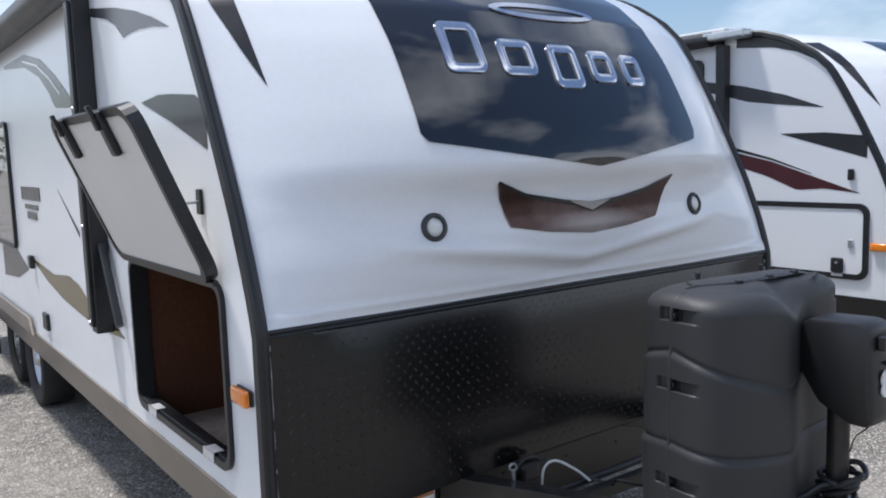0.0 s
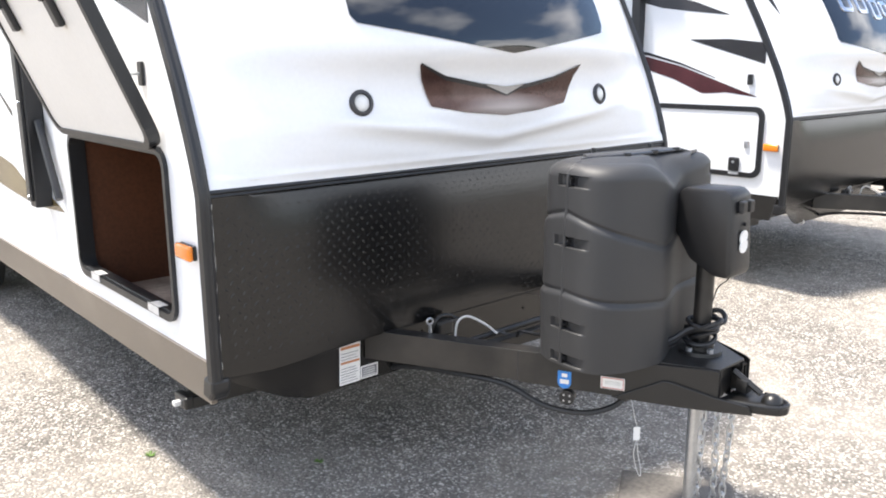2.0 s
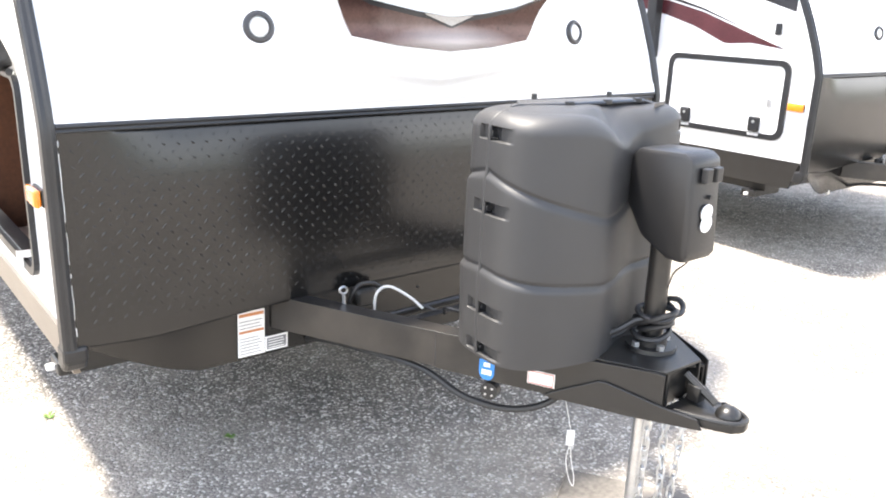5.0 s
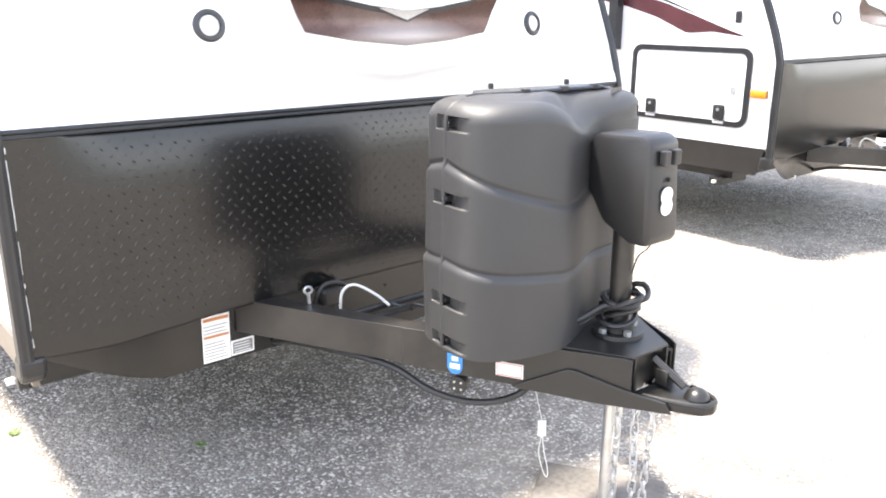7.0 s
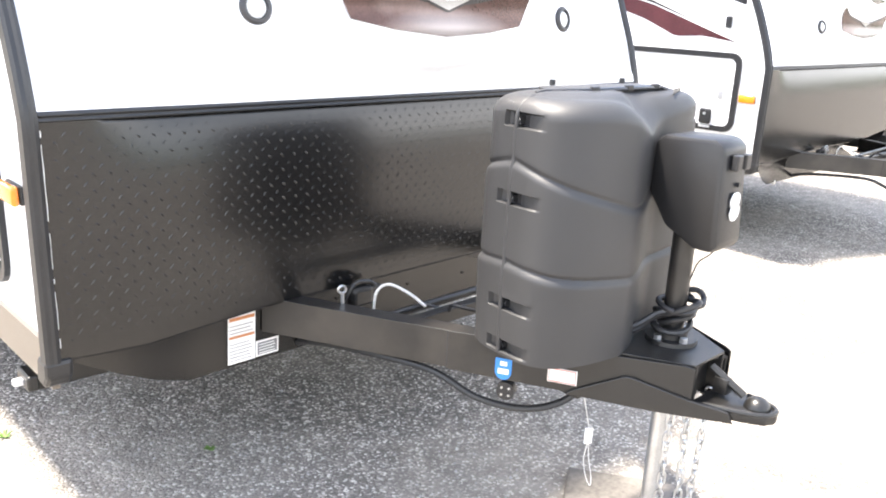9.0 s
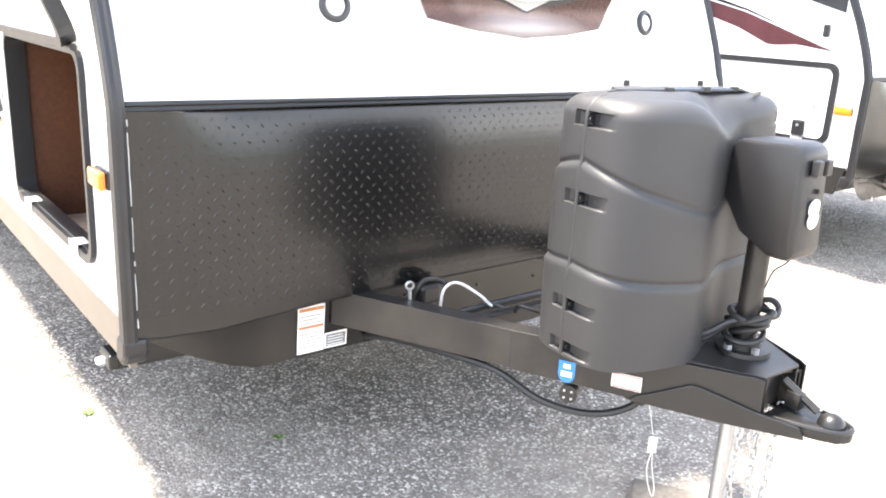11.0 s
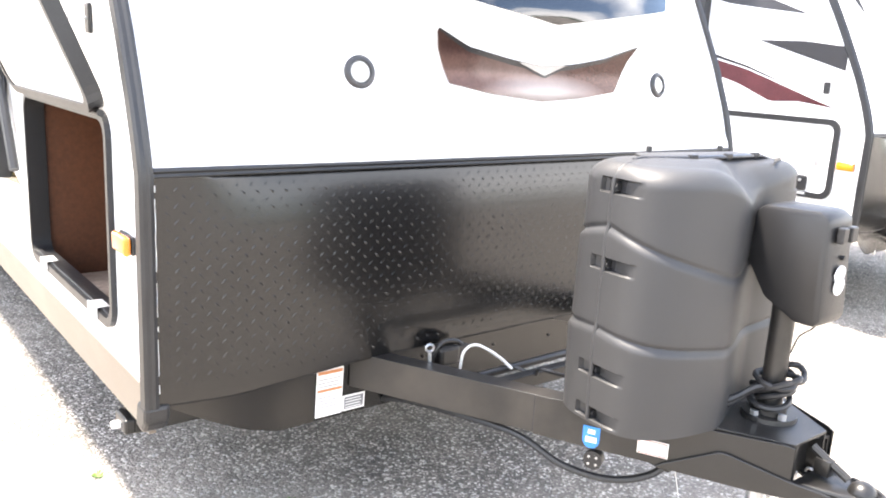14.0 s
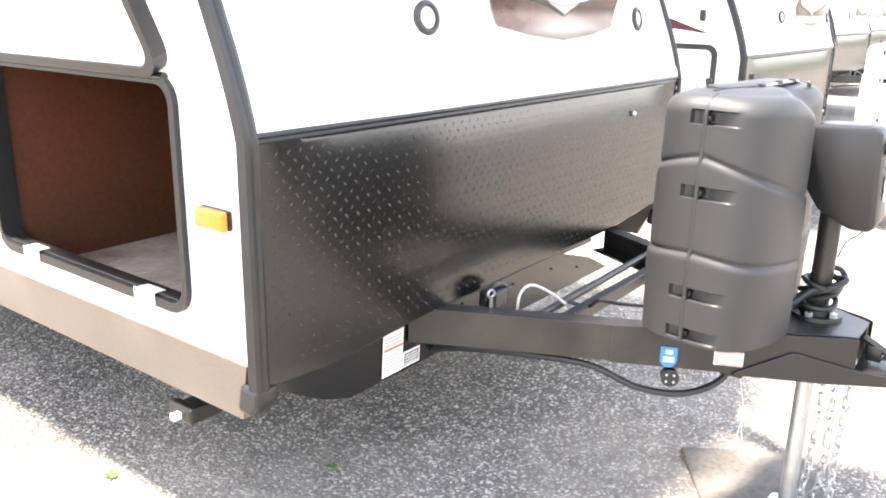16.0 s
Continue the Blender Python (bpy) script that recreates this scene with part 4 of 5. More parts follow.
part("awning_roller", bm, TRIM, main, "black rolled-up awning in its cover", True)
# windows, entry steps, door further along the wall
for y0, y1, z0, z1 in ((3.92, 4.75, 1.22, 2.06),):
    bm = ring(rounded(y0, z0, y1, z1, 0.06), rounded(y0 + 0.03, z0 + 0.03, y1 - 0.03, z1 - 0.03, 0.04), -HALF - 0.022, -HALF - 0.001)
    w = part("side_window", bm, TRIM, main, "dark side window with black frame")
    bm = bmesh.new()
    prism(bm, rounded(y0 + 0.028, z0 + 0.028, y1 - 0.028, z1 - 0.028, 0.04), -HALF - 0.012, -HALF - 0.003, "x")
    part("pane", bm, GLASS, w, "dark tinted pane")
bm = box_bm((-HALF - 0.45, 5.05, 0.30), (-HALF - 0.02, 5.75, 0.335), 0.008)
box(bm, (-HALF - 0.28, 5.07, 0.52), (-HALF - 0.02, 5.73, 0.555), 0.008)
for y in (5.06, 5.72):
    box(bm, (-HALF - 0.43, y, 0.31), (-HALF - 0.02, y + 0.02, 0.36))
    box(bm, (-HALF - 0.10, y, 0.33), (-HALF - 0.02, y + 0.02, 0.60))
part("entry_step", bm, STEEL_BLACK, main, "black folding entry steps")
# fender skirt over the wheels, side fittings
bm = bmesh.new()
prism(bm, [(3.50, 0.70), (3.62, 0.80), (5.38, 0.80), (5.50, 0.70)], -HALF - 0.03, -HALF - 0.013, "x", 0.004)
part("wheel_arch", bm, TAUPE, main, "taupe wheel arch trim")
bm = box_bm((-HALF - 0.02, 3.05, 0.80), (-HALF - 0.001, 3.17, 0.90), 0.006)
part("outlet_box", bm, TRIM, main, "small black outlet cover")
bm = box_bm((-HALF - 0.03, 3.36, 1.14), (-HALF - 0.001, 3.44, 1.22), 0.008)
part("side_lamp", bm, TRIM, main, "small black side lamp")
# rivet on the plate
bm = bmesh.new()
bmesh.ops.create_cone(bm, cap_ends=True, segments=12, radius1=0.012, radius2=0.009, depth=0.008, matrix=pose(0.785, -0.004, 1.15, 90, 0, 0))
part("rivet", bm, ZINC, main, "bright steel rivet", True)
bm = bmesh.new()
skin(bm, lambda x, z, o: cap(x, z, o), [(-1.075, 1.303), (-1.04, 1.303)], [(-1.075, 1.298), (-1.04, 1.298)], -1.075, -1.04, 4, 1, 0.002)
part("print_bar", bm, LENS, main, "small pale print line")
# notices on the lower panel
note = low_label("notice", PAPER, -0.707, -0.612, 0.468, 0.630, 0.004, "white printed notice sheet", main)
low_label("print_bar", PAPER_RUST, -0.703, -0.616, 0.612, 0.623, 0.0055, "", note)
low_label("print_bar", PAPER_RUST, -0.703, -0.616, 0.553, 0.562, 0.0055, "", note)
plq = low_label("notice", PAPER, -0.610, -0.527, 0.470, 0.524, 0.004, "small white and grey data label", main)
low_label("print_bar", PRINT_GREY, -0.604, -0.533, 0.476, 0.518, 0.0055, "", plq)
for k in range(4):
    low_label("print_bar", LENS, -0.600, -0.540 - 0.004 * (k % 2), 0.480 + 0.0095 * k, 0.4835 + 0.0095 * k, 0.0065, "", plq)
for k in range(6):
    low_label("print_bar", PRINT_GREY, -0.702, -0.622 - 0.006 * (k % 3), 0.478 + 0.011 * k, 0.4805 + 0.011 * k, 0.0055, "", note)
for k in range(3):
    low_label("print_bar", PRINT_GREY, -0.702, -0.622 - 0.008 * (k % 2), 0.570 + 0.012 * k, 0.5725 + 0.012 * k, 0.0055, "", note)

# ---- gas bottle cover ----
def cover_plan(a):
    """The cover's outline in plan: a deep lobe and a shallower one, which leaves room for the jack."""
    c, s = math.cos(a), math.sin(a)
    px = 0.335 * math.copysign(abs(c) ** 0.52, c)
    py = 0.185 * math.copysign(abs(s) ** 0.60, s)
    if s < 0:
        q = min(1.0, max(0.0, (px + 0.075) / 0.21))
        py *= 1 - 0.47 * q * q * (3 - 2 * q)
    else:
        py *= 1 - 0.12 * math.exp(-((px - 0.035) / 0.11) ** 2)
    return px, py


SLOTS = (0.040, 0.158, 0.436, 0.630)
# the two steps in the shell: height at the seam rib, drop towards the jack
STEPS = ((0.532, 0.115), (0.272, 0.040))


def gas_cover(at, shell_mat, label):
    """A two-bottle cover: stepped shell in two halves, latches, lid, studs."""
    gas = thing("gas_bottle_cover", label, "bottle cover", at, -7.0, "gas bottle covers")
    bm = bmesh.new()
    n = 320
    # upright sides, a tight shoulder, then a low crown
    fine = [(0.016 + 0.620 * q / 170, 0.0) for q in range(170)]
    for q in range(17):
        th = math.pi / 2 * q / 16
        fine.append((0.636 + 0.050 * math.sin(th), 0.050 * (1 - math.cos(th))))
    for q in range(1, 9):
        fine.append((0.686 + 0.012 * math.sin(math.pi / 2 * q / 8), 0.050 + 0.085 * q / 8))
    rows = []
    for h, inset in fine:
        row = []
        for j in range(n):
            a = 2 * math.pi * j / n
            px, py = cover_plan(a)
            lean = 0.006 * (h / 0.7)
            run = (0.335 - abs(px)) + 0.15 * abs(py) / 0.185
            fall = min(1.0, run / 0.42)
            grow = 0.0
            for g, drop in STEPS:
                w = g - drop * fall * (1.0 if py < 0 else 0.9)
                grow += 0.0055 / (1 + math.exp(max(-40.0, min(40.0, (h - w + 0.012) / 0.0032)))) - 0.0040 * math.exp(-((h - w) / 0.006) ** 2)
            grow -= 0.004 + 0.007 * max(0.0, 1 - h / 0.27)
            ex = math.copysign(1.0, px) * (grow - lean - inset) * min(1.0, abs(px) / 0.22)
            ey = math.copysign(1.0, py) * (grow - 0.5 * lean - 1.05 * min(inset, 0.052) - 0.55 * max(0.0, inset - 0.052)) * min(1.0, abs(py) / 0.09)
            fx, fy = px + ex, py + ey
            # slots for the strap latches at both ends
            if abs(px) > 0.25:
                for hs in SLOTS:
                    if abs(h - hs) < 0.0165 and -0.105 < py < 0.045:
                        fx -= math.copysign(0.024, px) * ((py + 0.105) / 0.105 if py < 0 else 1 - 0.5 * py / 0.045)
            # saddle between the two bottles, deepest towards the jack
            dip = 0.075 * math.exp(-((px - 0.05) / 0.12) ** 2) * min(1.0, max(0.0, -fy / 0.130)) ** 1.6 * max(0.0, (h - 0.50) / 0.19)
            row.append(bm.verts.new((fx, fy, h - dip)))
        rows.append(row)
    for i in range(len(rows) - 1):
        for j in range(n):
            bm.faces.new((rows[i][j], rows[i][(j + 1) % n], rows[i + 1][(j + 1) % n], rows[i + 1][j]))
    bm.faces.new(rows[-1])
    part("shell", bm, shell_mat, gas, "black grained plastic shell", True)
    # ribs where the two halves meet, with four latches a side
    for s in (-1, 1):
        bm = bmesh.new()
        line = []
        for h in [0.018 + 0.618 * k / 40 for k in range(41)]:
            g = sum(0.0055 / (1 + math.exp(max(-40.0, min(40.0, (h - w + 0.012) / 0.004)))) for w, _ in STEPS) - 0.004 - 0.007 * max(0.0, 1 - h / 0.27)
            line.append((s * (0.3315 + g - 0.006 * h / 0.7), 0.0, h))
        line += [(s * (0.322 - 0.052 * (1 - math.cos(math.pi / 2 * k / 6))), 0.0, 0.634 + 0.049 * math.sin(math.pi / 2 * k / 6)) for k in range(1, 7)]
        tube(bm, line, 0.0062, 10)
        part("seam_rib", bm, shell_mat, gas, "raised seam rib", True)
        for h in SLOTS:
            d = 0.006 if h > 0.6 else (0.0 if h > 0.4 else (-0.001 if h > 0.1 else 0.002))
            bm = bmesh.new()
            # black box stands for the shade inside the slot, behind the clip
            box(bm, (s * (0.2880 - d), -0.052, h - 0.0150), (s * (0.3150 - d), 0.040, h + 0.0150), 0.002)
            la = part("latch", bm, DECAL_BLACK, gas, "black box for the shade in a strap latch slot")
            part("clip", box_bm((s * (0.3150 - d), -0.014, h - 0.008), (s * (0.3265 - d), -0.002, h + 0.008), 0.002), TRIM, la)
            bm = bmesh.new()
            bmesh.ops.create_uvsphere(bm, u_segments=8, v_segments=6, radius=0.003, matrix=Matrix.Translation((s * (0.3270 - d), -0.010, h)))
            part("rivet", bm, BEZEL, la)
    bm = bmesh.new()
    tube(bm, [(-0.245, 0.022, 0.688), (-0.225, 0.014, 0.694), (-0.105, -0.036, 0.698), (-0.085, -0.036, 0.698), (0.19, -0.012, 0.698), (0.235, -0.006, 0.688)], 0.0060, 8)
    part("lid_strip", bm, DECAL_BLACK, gas, "black lid seam strip", True)
    for x, y in ((-0.098, -0.036), (0.045, -0.024), (0.165, -0.013)):
        part("clip", box_bm((x - 0.012, y - 0.008, 0.693), (x + 0.012, y + 0.008, 0.708), 0.003), TRIM, gas, "small lid clip")
    bm = bmesh.new()
    prism(bm, [(-0.222, 0.020), (-0.10, -0.030), (0.19, -0.006), (0.215, 0.020), (0.19, 0.075), (-0.19, 0.075)], 0.688, 0.7005, "z", 0.003)
    part("lid", bm, shell_mat, gas, "black inspection lid", True)
    # black wedges as the shade of shallow finger recesses before the lid's two ends
    for x, s in ((-0.150, 1), (0.225, -1)):
        bm = bmesh.new()
        prism(bm, [(x - 0.040 * s, -0.022), (x + 0.03 * s, -0.056), (x + 0.042 * s, -0.062), (x + 0.005 * s, -0.036)], 0.682, 0.6965, "z")
        part("slot_shade", bm, DECAL_BLACK, gas, "black wedge for the shade of a slot beside the lid")
    for x in (-0.100, 0.176):
        bm = bmesh.new()
        bmesh.ops.create_cone(bm, cap_ends=True, segments=10, radius1=0.006, radius2=0.006, depth=0.09, matrix=Matrix.Translation((x, 0.116, 0.662)))
        bmesh.ops.create_cone(bm, cap_ends=True, segments=10, radius1=0.009, radius2=0.008, depth=0.014, matrix=Matrix.Translation((x, 0.116, 0.704)))
        part("stud", bm, TRIM, gas, "black stud with a round nut", True)
    return gas


gas_cover((-0.017, -0.742, 0.672), COVER, "black moulded plastic gas bottle cover on the tongue")

# ---- tongue jack ----
jack = thing("tongue_jack", "black electric tongue jack on a galvanised leg", "jack", (0.105, -0.945, 0.0))
bm = bmesh.new()
tube(bm, [(0, 0, 0.692), (0, 0, 1.06)], 0.031, 20)
part("tube", bm, STEEL_BLACK, jack, "black painted jack tube", True)
bm = bmesh.new()
for r, z0, z1 in ((0.073, 0.692, 0.704), (0.045, 0.704, 0.724)):
    bmesh.ops.create_cone(bm, cap_ends=True, segments=28, radius1=r, radius2=r * 0.97, depth=z1 - z0, matrix=Matrix.Translation((0, 0, (z0 + z1) / 2)))
fl = part("flange", bm, STEEL_BLACK, jack, "black bolted flange", True)
for a in (170, 245, 350, 80):
    bm = bmesh.new()
    bmesh.ops.create_cone(bm, cap_ends=True, segments=6, radius1=0.012, radius2=0.012, depth=0.014, matrix=Matrix.Translation((0.057 * math.cos(radians(a)), 0.057 * math.sin(radians(a)), 0.710)))
    part("bolt", bm, ZINC, fl, "zinc hex bolt")
bm = bmesh.new()
prof = [(0.088, 1.110), (0.086, 1.245), (0.060, 1.266), (-0.085, 1.272), (-0.112, 1.255), (-0.128, 1.00), (-0.112, 0.98), (-0.060, 0.98), (0.030, 1.025)]
prism(bm, prof, -0.066, 0.062, "x", 0.014)
head = part("head", bm, JACK, jack, "black plastic motor housing", True)
for x in (-0.020, 0.024):
    bm = box_bm((x - 0.014, -0.137, 1.195), (x + 0.014, -0.118, 1.235), 0.004)
    part("switch", bm, TRIM, head, "black rocker switch")
bm = bmesh.new()
bmesh.ops.create_cone(bm, cap_ends=True, segments=14, radius1=0.006, radius2=0.006, depth=0.012, matrix=pose(0.01, -0.122, 1.155, 90, 0, 0))
part("lamp", bm, TRIM, head)
bm = bmesh.new()
for z in (1.085, 1.115):
    bmesh.ops.create_cone(bm, cap_ends=True, segments=20, radius1=0.023, radius2=0.023, depth=0.004, matrix=pose(0.0, -0.1285 + (z - 1.085) * 0.06, z, 94, 0, 0))
part("sticker", bm, PAPER, head, "white round maker's sticker")
bm = bmesh.new()
pts = []
for i in range(4 * 18 + 1):
    a = 2 * math.pi * i / 18
    pts.append(((0.046 + 0.010 * math.sin(i * 0.21)) * math.cos(a), (0.046 + 0.010 * math.sin(i * 0.21)) * math.sin(a), 0.730 + 0.019 * i / 18 + 0.011 * math.sin(a * 1.03 + i * 0.09)))
tube(bm, pts, 0.0085, 8)
tube(bm, smooth_line([(0.03, 0.05, 0.80), (0.01, -0.065, 0.818), (-0.045, -0.035, 0.795), (-0.05, 0.03, 0.76), (-0.085, 0.06, 0.725), (-0.17, 0.09, 0.708), (-0.26, 0.13, 0.702)]), 0.0085, 8)
tube(bm, smooth_line([(-0.03, -0.045, 0.79), (-0.055, 0.01, 0.782), (-0.10, 0.05, 0.745), (-0.17, 0.10, 0.712), (-0.25, 0.14, 0.703)]), 0.010, 8)
tube(bm, smooth_line([(-0.045, 0.02, 0.785), (0.02, -0.055, 0.800), (0.058, -0.052, 0.812), (0.066, -0.03, 0.830), (0.055, 0.0, 0.826), (0.045, 0.03, 0.808), (0.0, 0.05, 0.80)]), 0.0085, 8)
part("coiled_cable", bm, CABLE, jack, "black cable coiled round the tube", True)
bm = bmesh.new()
tube(bm, smooth_line([(0.0, -0.10, 1.0), (-0.005, -0.085, 0.965), (0.0, -0.05, 0.93), (0.0, -0.034, 0.88)]), 0.0022, 6)
part("wire", bm, CABLE, jack, "thin black wire", True)
bm = bmesh.new()
tube(bm, [(0, 0, 0.684), (0.0, 0, 0.03)], 0.026, 20)
part("leg", bm, ZINC, jack, "galvanised drop leg", True)
bm = bmesh.new()
prism(bm, rounded(-0.06, -0.06, 0.06, 0.06, 0.02), 0.022, 0.032, "z", 0.002)
part("foot", bm, ZINC, jack, "galvanised square foot")
board = tagged(part("jack_board", box_bm((-0.21, -0.24, -0.004), (0.21, 0.19, 0.022), 0.010, pose(0.20, -0.80, 0, 0, 0, 33)), BLOCK), "weathered grey-brown board with grit under the jack's foot", "board")


# ---- safety chains ----
def chain(points, label):
    line = smooth_line(points, 10)
    dist = [0.0]
    for i in range(1, len(line)):
        dist.append(dist[-1] + (line[i] - line[i - 1]).length)
    t = thing("safety_chain", label, "chain", tuple(line[0]), 0.0, "safety chains")
    base = Vector(line[0])
    k, s = 0, 0.0
    while s < dist[-1]:
        i = max(j for j in range(len(dist)) if dist[j] <= s)
        i = min(i, len(line) - 2)
        p = line[i].lerp(line[i + 1], (s - dist[i]) / max(dist[i + 1] - dist[i], 1e-6))
        d = (line[i + 1] - line[i]).normalized()
        m = Matrix.Translation(p - base) @ d.to_track_quat("X", "Z").to_matrix().to_4x4() @ pose(0, 0, 0, 90 if k % 2 else 0, 0, 0)
        bm = bmesh.new()
        pts = [(0.012 + 0.0095 * math.cos(a), 0.0095 * math.sin(a), 0) for a in [radians(-90 + 30 * q) for q in range(7)]]
        pts += [(-0.012 - 0.0095 * math.cos(a), -0.0095 * math.sin(a), 0) for a in [radians(-90 + 30 * q) for q in range(7)]]
        tube(bm, [m @ Vector(q) for q in pts], 0.0036, 6, True)
        part("link", bm, ZINC, t, "", True)
        s += 0.0315
        k += 1


chain([(0.06, -1.00, 0.548), (0.05, -1.005, 0.40), (0.055, -1.0, 0.22), (0.07, -0.99, 0.10), (0.085, -1.02, 0.052)], "galvanised steel safety chain hanging from the coupler")
chain([(0.145, -1.06, 0.553), (0.13, -1.065, 0.42), (0.12, -1.06, 0.24), (0.125, -1.06, 0.11), (0.15, -1.05, 0.052)], "galvanised steel safety chain hanging by a rusty hook")
chain([(0.115, -1.03, 0.548), (0.10, -1.03, 0.44), (0.10, -1.035, 0.30), (0.105, -1.03, 0.16), (0.13, -1.0, 0.054)], "galvanised steel safety chain hanging under the tongue")
# tag on a thread under the skid bracket
tag = thing("hang_tag", "small white paper tag hanging on a thread", "tag", (-0.055, -0.815, 0.0))
bm = box_bm((-0.012, -0.0015, 0.362), (0.012, 0.0015, 0.412), 0.0005, pose(0, 0, 0, 0, 0, -35))
part("paper", bm, PAPER, tag, "white paper tag")
bm = bmesh.new()
tube(bm, [(0, 0, 0.410), (-0.02, 0.02, 0.531)], 0.0012, 5)
tube(bm, smooth_line([(0, 0, 0.364), (-0.006, 0.004, 0.31), (0.004, -0.004, 0.25), (0.016, -0.012, 0.222), (0.018, -0.012, 0.25), (0.008, -0.004, 0.31), (0.003, 0, 0.364)]), 0.0014, 5)
part("thread", bm, CABLE_WHITE, tag)

# ---- weeds ----
for wx, wy, sc in ((-1.138, 0.926, 1.0), (-0.618, 0.387, 0.8)):
    bm = bmesh.new()
    rnd = random.Random(int(wx * 1000))
    for i in range(22):
        a, l0 = rnd.uniform(0, 6.28), rnd.uniform(0.010, 0.026) * sc
        c, s = math.cos(a), math.sin(a)
        p = [bm.verts.new((-s * 0.003, c * 0.003, 0.0)), bm.verts.new((s * 0.003, -c * 0.003, 0.0)), bm.verts.new((c * l0 + s * 0.003, s * l0 - c * 0.003, l0 * 0.5)), bm.verts.new((c * l0 * 1.4, s * l0 * 1.4, l0 * 0.45)), bm.verts.new((c * l0 - s * 0.003, s * l0 + c * 0.003, l0 * 0.5))]
        bm.faces.new(p)
    w = part("weed", bm, GRASS)
    w.location = (wx, wy, 0.0)
    tagged(w, "small green weed growing through the gravel", "weed", "weeds in the gravel")

# ---- the next trailers in the row ----
NX, NY = 4.538, 0.37
nb = trailer_body("travel_trailer", "white travel trailer with maroon and black side graphics", (NX, NY, 0))
tongue(nb, True)
marker(nb, 0.113, 1.062)
decal(nb, DECAL_BLACK, "black vinyl arrow", [(0.215, 1.795), (0.28, 1.80), (0.5, 1.825), (0.83, 1.828)], [(0.14, 1.64), (0.21, 1.645), (0.4, 1.70), (0.83, 1.824)])
decal(nb, DECAL_RED, "maroon vinyl swoosh", [(0.255, 1.415), (0.6, 1.53), (0.9, 1.63), (1.2, 1.70), (1.5, 1.73)], [(0.255, 1.413), (0.5, 1.442), (0.7, 1.428), (0.95, 1.53), (1.2, 1.60), (1.5, 1.655)])
decal(nb, DECAL_BLACK, "thin black vinyl line", [(0.6, 1.548), (0.9, 1.655), (1.2, 1.735), (1.5, 1.77)], [(0.6, 1.543), (0.9, 1.64), (1.2, 1.712), (1.5, 1.745)])
decal(nb, DECAL_GREY, "grey vinyl swoosh", [(0.52, 1.998), (0.8, 2.10), (1.15, 2.19), (1.6, 2.27), (2.1, 2.29)], [(0.52, 1.995), (0.85, 2.035), (1.10, 2.07), (1.5, 2.18), (2.1, 2.22)])
decal(nb, DECAL_BLACK, "black vinyl roof band", [(0.52, 2.30), (0.72, 2.45), (0.87, 2.52), (1.2, 2.57)], [(0.52, 2.29), (0.72, 2.39), (0.9, 2.44), (1.2, 2.47)])
HO, HI = rounded(0.185, 0.83, 1.13, 1.345, 0.07), rounded(0.222, 0.867, 1.093, 1.308, 0.045)
hd = part("hatch_door", ring(HO, HI, -HALF - 0.016, -HALF - 0.001), TRIM, nb, "closed hatch with black rounded frame")
bm = bmesh.new()
prism(bm, rounded(0.215, 0.86, 1.10, 1.315, 0.05), -HALF - 0.010, -HALF - 0.002, "x")
part("panel", bm, SIDING, hd, "white hatch panel")
for y in (0.39, 0.94):
    bm = box_bm((-HALF - 0.030, y - 0.043, 0.872), (-HALF - 0.0105, y + 0.043, 0.972), 0.012)
    la = part("paddle_latch", bm, TRIM, hd, "black paddle latch")
    bm = bmesh.new()
    bmesh.ops.create_cone(bm, cap_ends=True, segments=12, radius1=0.010, radius2=0.010, depth=0.006, matrix=pose(-HALF - 0.0325, y, 0.940, 0, 90, 0))
    part("lock", bm, ZINC, la, "bright key lock")
    part("striker_plate", box_bm((-HALF - 0.0195, y - 0.04, 0.846), (-HALF - 0.0165, y + 0.04, 0.864), 0.001), BARE, la, "bare steel striker plate")
bm = box_bm((-HALF - 0.022, 0.285, 1.045), (-HALF - 0.0105, 0.32, 1.10), 0.004)
part("key_latch", bm, ZINC, hd, "small steel latch")
bm = box_bm((-HALF - 0.02, 0.295, 1.50), (-HALF - 0.001, 0.335, 1.575), 0.006)
part("door_catch", bm, TRIM, nb, "black door catch")
bm = box_bm((-HALF - 0.075, 1.25, 1.30), (-HALF - 0.001, 1.33, 2.50), 0.006)
aw = part("awning_arm", bm, TRIM, nb, "black folded awning arm")
bm = bmesh.new()
tube(bm, [(-HALF - 0.10, 1.35, 2.545), (-HALF - 0.10, 6.8, 2.545)], 0.055, 16)
box(bm, (-HALF - 0.06, 1.30, 2.51), (-HALF - 0.002, 6.8, 2.58))
part("awning_roller", bm, TRIM, nb, "black rolled-up awning in its cover", True)
bm = box_bm((-HALF - 0.15, 1.05, 2.53), (-HALF - 0.02, 1.40, 2.59), 0.015)
part("awning_cap", bm, ZINC, nb, "bright awning end cap")
bm = ring(rounded(1.48, 1.85, 2.3, 2.42, 0.06), rounded(1.51, 1.88, 2.27, 2.39, 0.04), -HALF - 0.022, -HALF - 0.001)
w = part("side_window", bm, TRIM, nb, "dark side window with black frame")
bm = bmesh.new()
prism(bm, rounded(1.508, 1.878, 2.272, 2.392, 0.04), -HALF - 0.012, -HALF - 0.003, "x")
part("pane", bm, GLASS, w, "dark tinted pane")
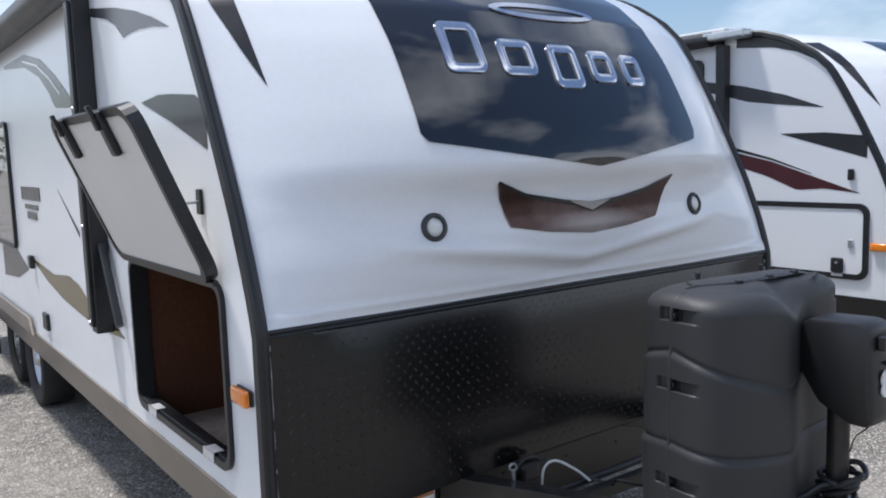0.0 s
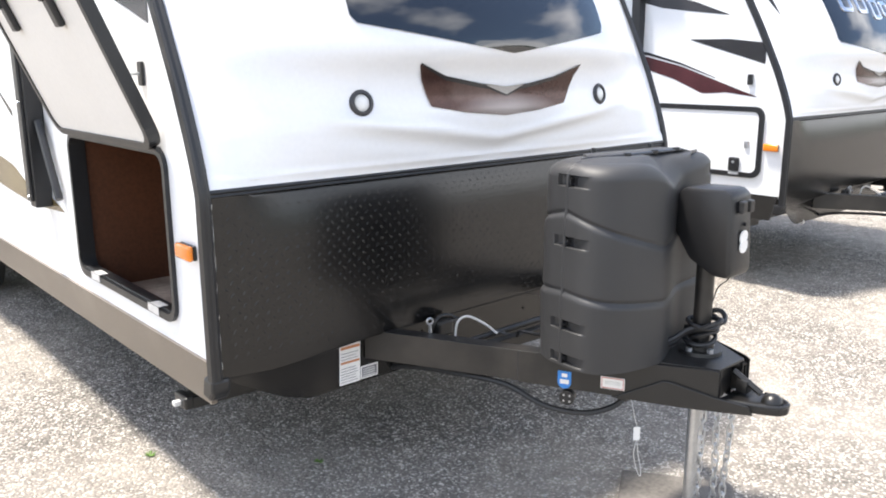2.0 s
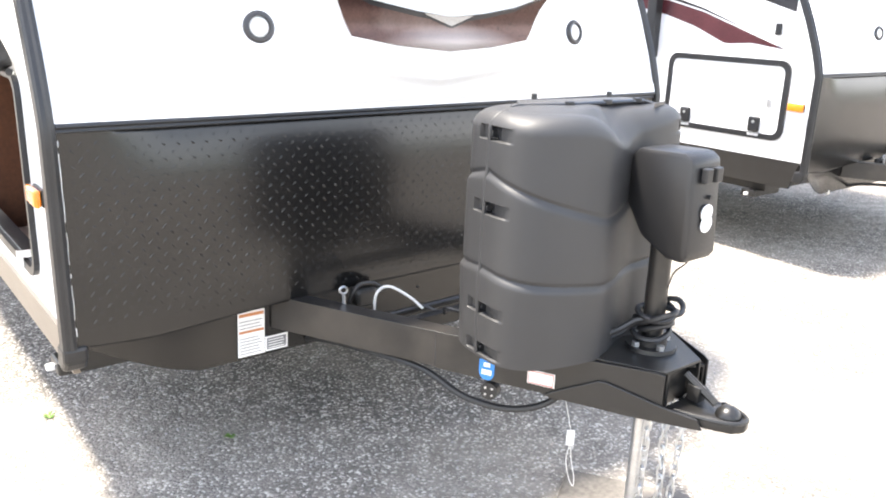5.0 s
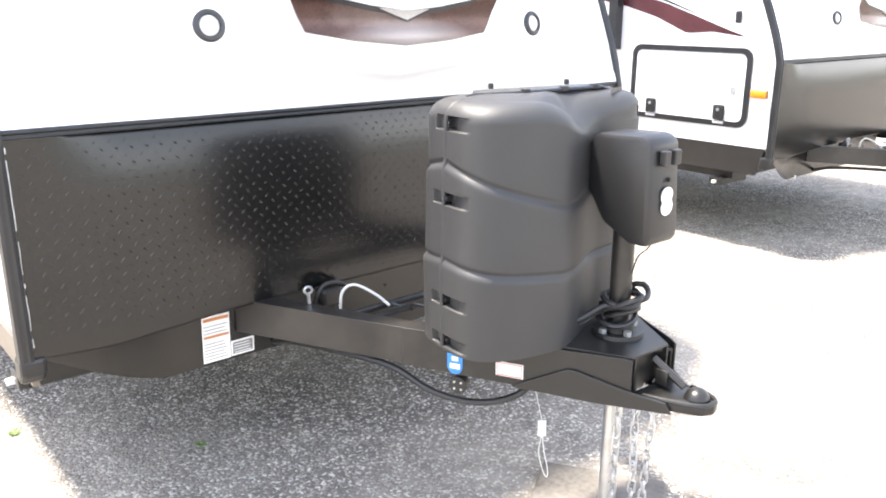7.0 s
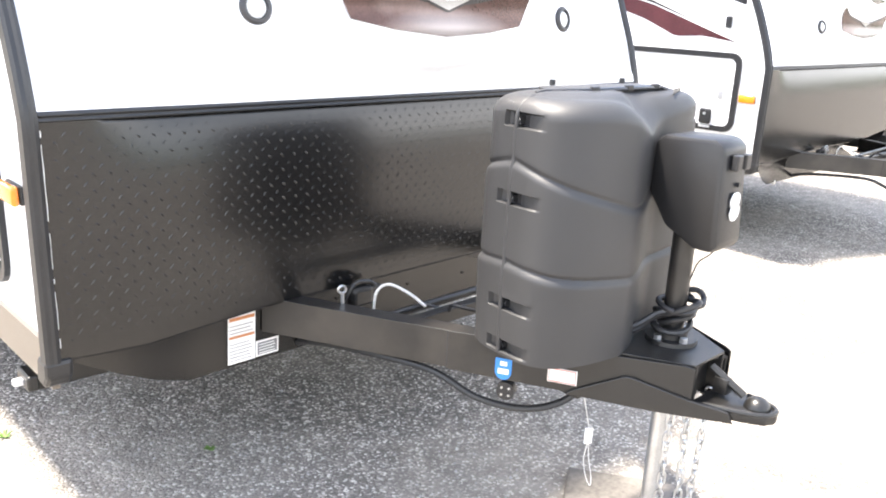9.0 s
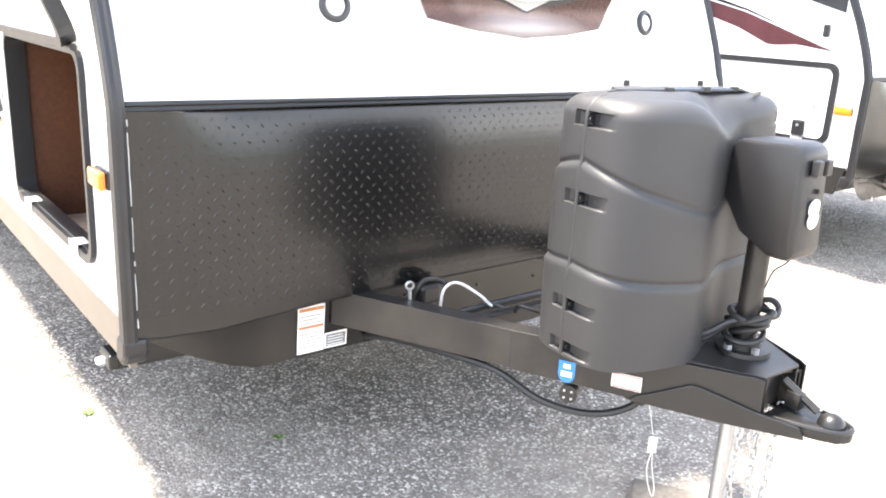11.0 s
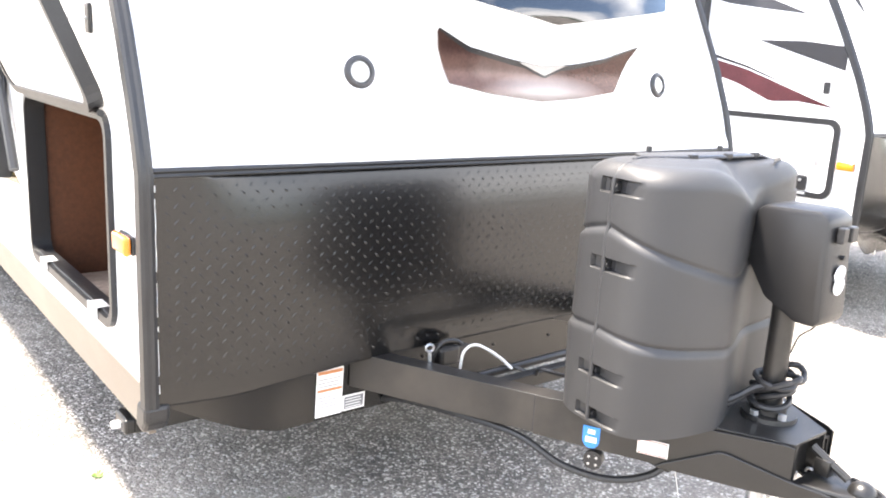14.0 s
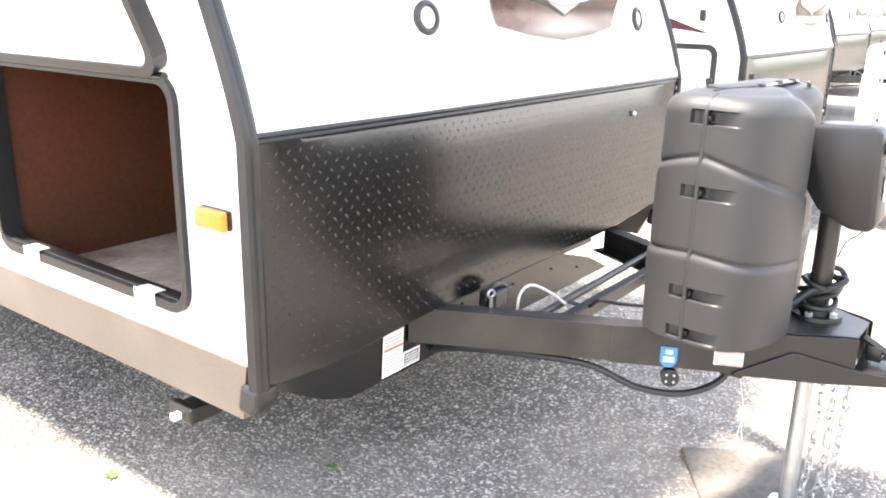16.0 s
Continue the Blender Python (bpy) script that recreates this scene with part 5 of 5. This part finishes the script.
# strap bracket under the front corner
bm = box_bm((-0.72, 0.08, 0.44), (-0.69, 0.11, 0.60), 0.003)
part("bracket", bm, ZINC, nb, "pale steel bracket")
gas_cover((NX - 0.017, NY - 0.742, 0.672), COVER_WHITE, "white moulded plastic gas bottle cover on the tongue")
copy_thing(jack, pose(NX + 0.105, NY - 0.945, 0))
copy_thing(board, pose(NX, NY, 0))
for cx, cy in ((11.85, 1.45), (16.4, 1.9), (21.0, 2.35)):
    copy_thing(nb, pose(cx, cy, 0))
    gas_cover((cx - 0.017, cy - 0.742, 0.672), COVER, "black moulded plastic gas bottle cover on the tongue")
    copy_thing(jack, pose(cx + 0.105, cy - 0.945, 0))
    copy_thing(board, pose(cx, cy, 0))

# ---- utility pole ----
pole = thing("utility_pole", "tall weathered wooden utility pole behind the trailers", "pole", (36.0, 14.8, 0.0))
bm = bmesh.new()
tube(bm, [(0, 0, 0), (0, 0, 5), (0, 0, 10.5)], [0.13, 0.11, 0.085], 12)
part("shaft", bm, BARK, pole, "weathered wooden shaft", True)
part("cross_arm", box_bm((-0.9, -0.05, 9.6), (0.9, 0.05, 9.72), 0.01), BARK, pole, "wooden cross arm")

# ---- woods added to close the lot, mostly unseen, for the reflections ----
verts, faces = [], []
rnd = random.Random(11)
for ring_r, count in ((85, 170),):
    for i in range(count):
        a = 2 * math.pi * i / count + rnd.uniform(-0.02, 0.02)
        r = ring_r + rnd.uniform(-4, 6)
        cx, cy, h = r * math.cos(a), r * math.sin(a), rnd.uniform(4.0, 7.0)
        for q in range(120):
            z = h * rnd.uniform(0.12, 1.0)
            w = 2.6 * math.sin(min(1.0, z / h) * 2.7 + 0.25) + 0.5
            an = rnd.uniform(0, 6.28)
            px, py = cx + w * rnd.random() ** 0.5 * math.cos(an), cy + w * rnd.random() ** 0.5 * math.sin(an)
            s = rnd.uniform(0.25, 0.6)
            b = len(verts)
            for _ in range(4):
                verts.append((px + rnd.uniform(-s, s), py + rnd.uniform(-s, s), z + rnd.uniform(-s, s)))
            faces += [(b, b + 1, b + 2), (b, b + 2, b + 3), (b, b + 3, b + 1), (b + 1, b + 2, b + 3)]
        b = len(verts)
        for zz, rr in ((0, 0.22), (h * 0.7, 0.08)):
            for j in range(5):
                verts.append((cx + rr * math.cos(j * 1.257), cy + rr * math.sin(j * 1.257), zz))
        for j in range(5):
            faces.append((b + j, b + (j + 1) % 5, b + 5 + (j + 1) % 5, b + 5 + j))
me = bpy.data.meshes.new("far_woods")
me.from_pydata(verts, [], faces)
me.materials.append(LEAF)
tagged(new("far_woods", me), "added belt of green trees, mostly unseen, far round the lot", "woods", kind="stuff")
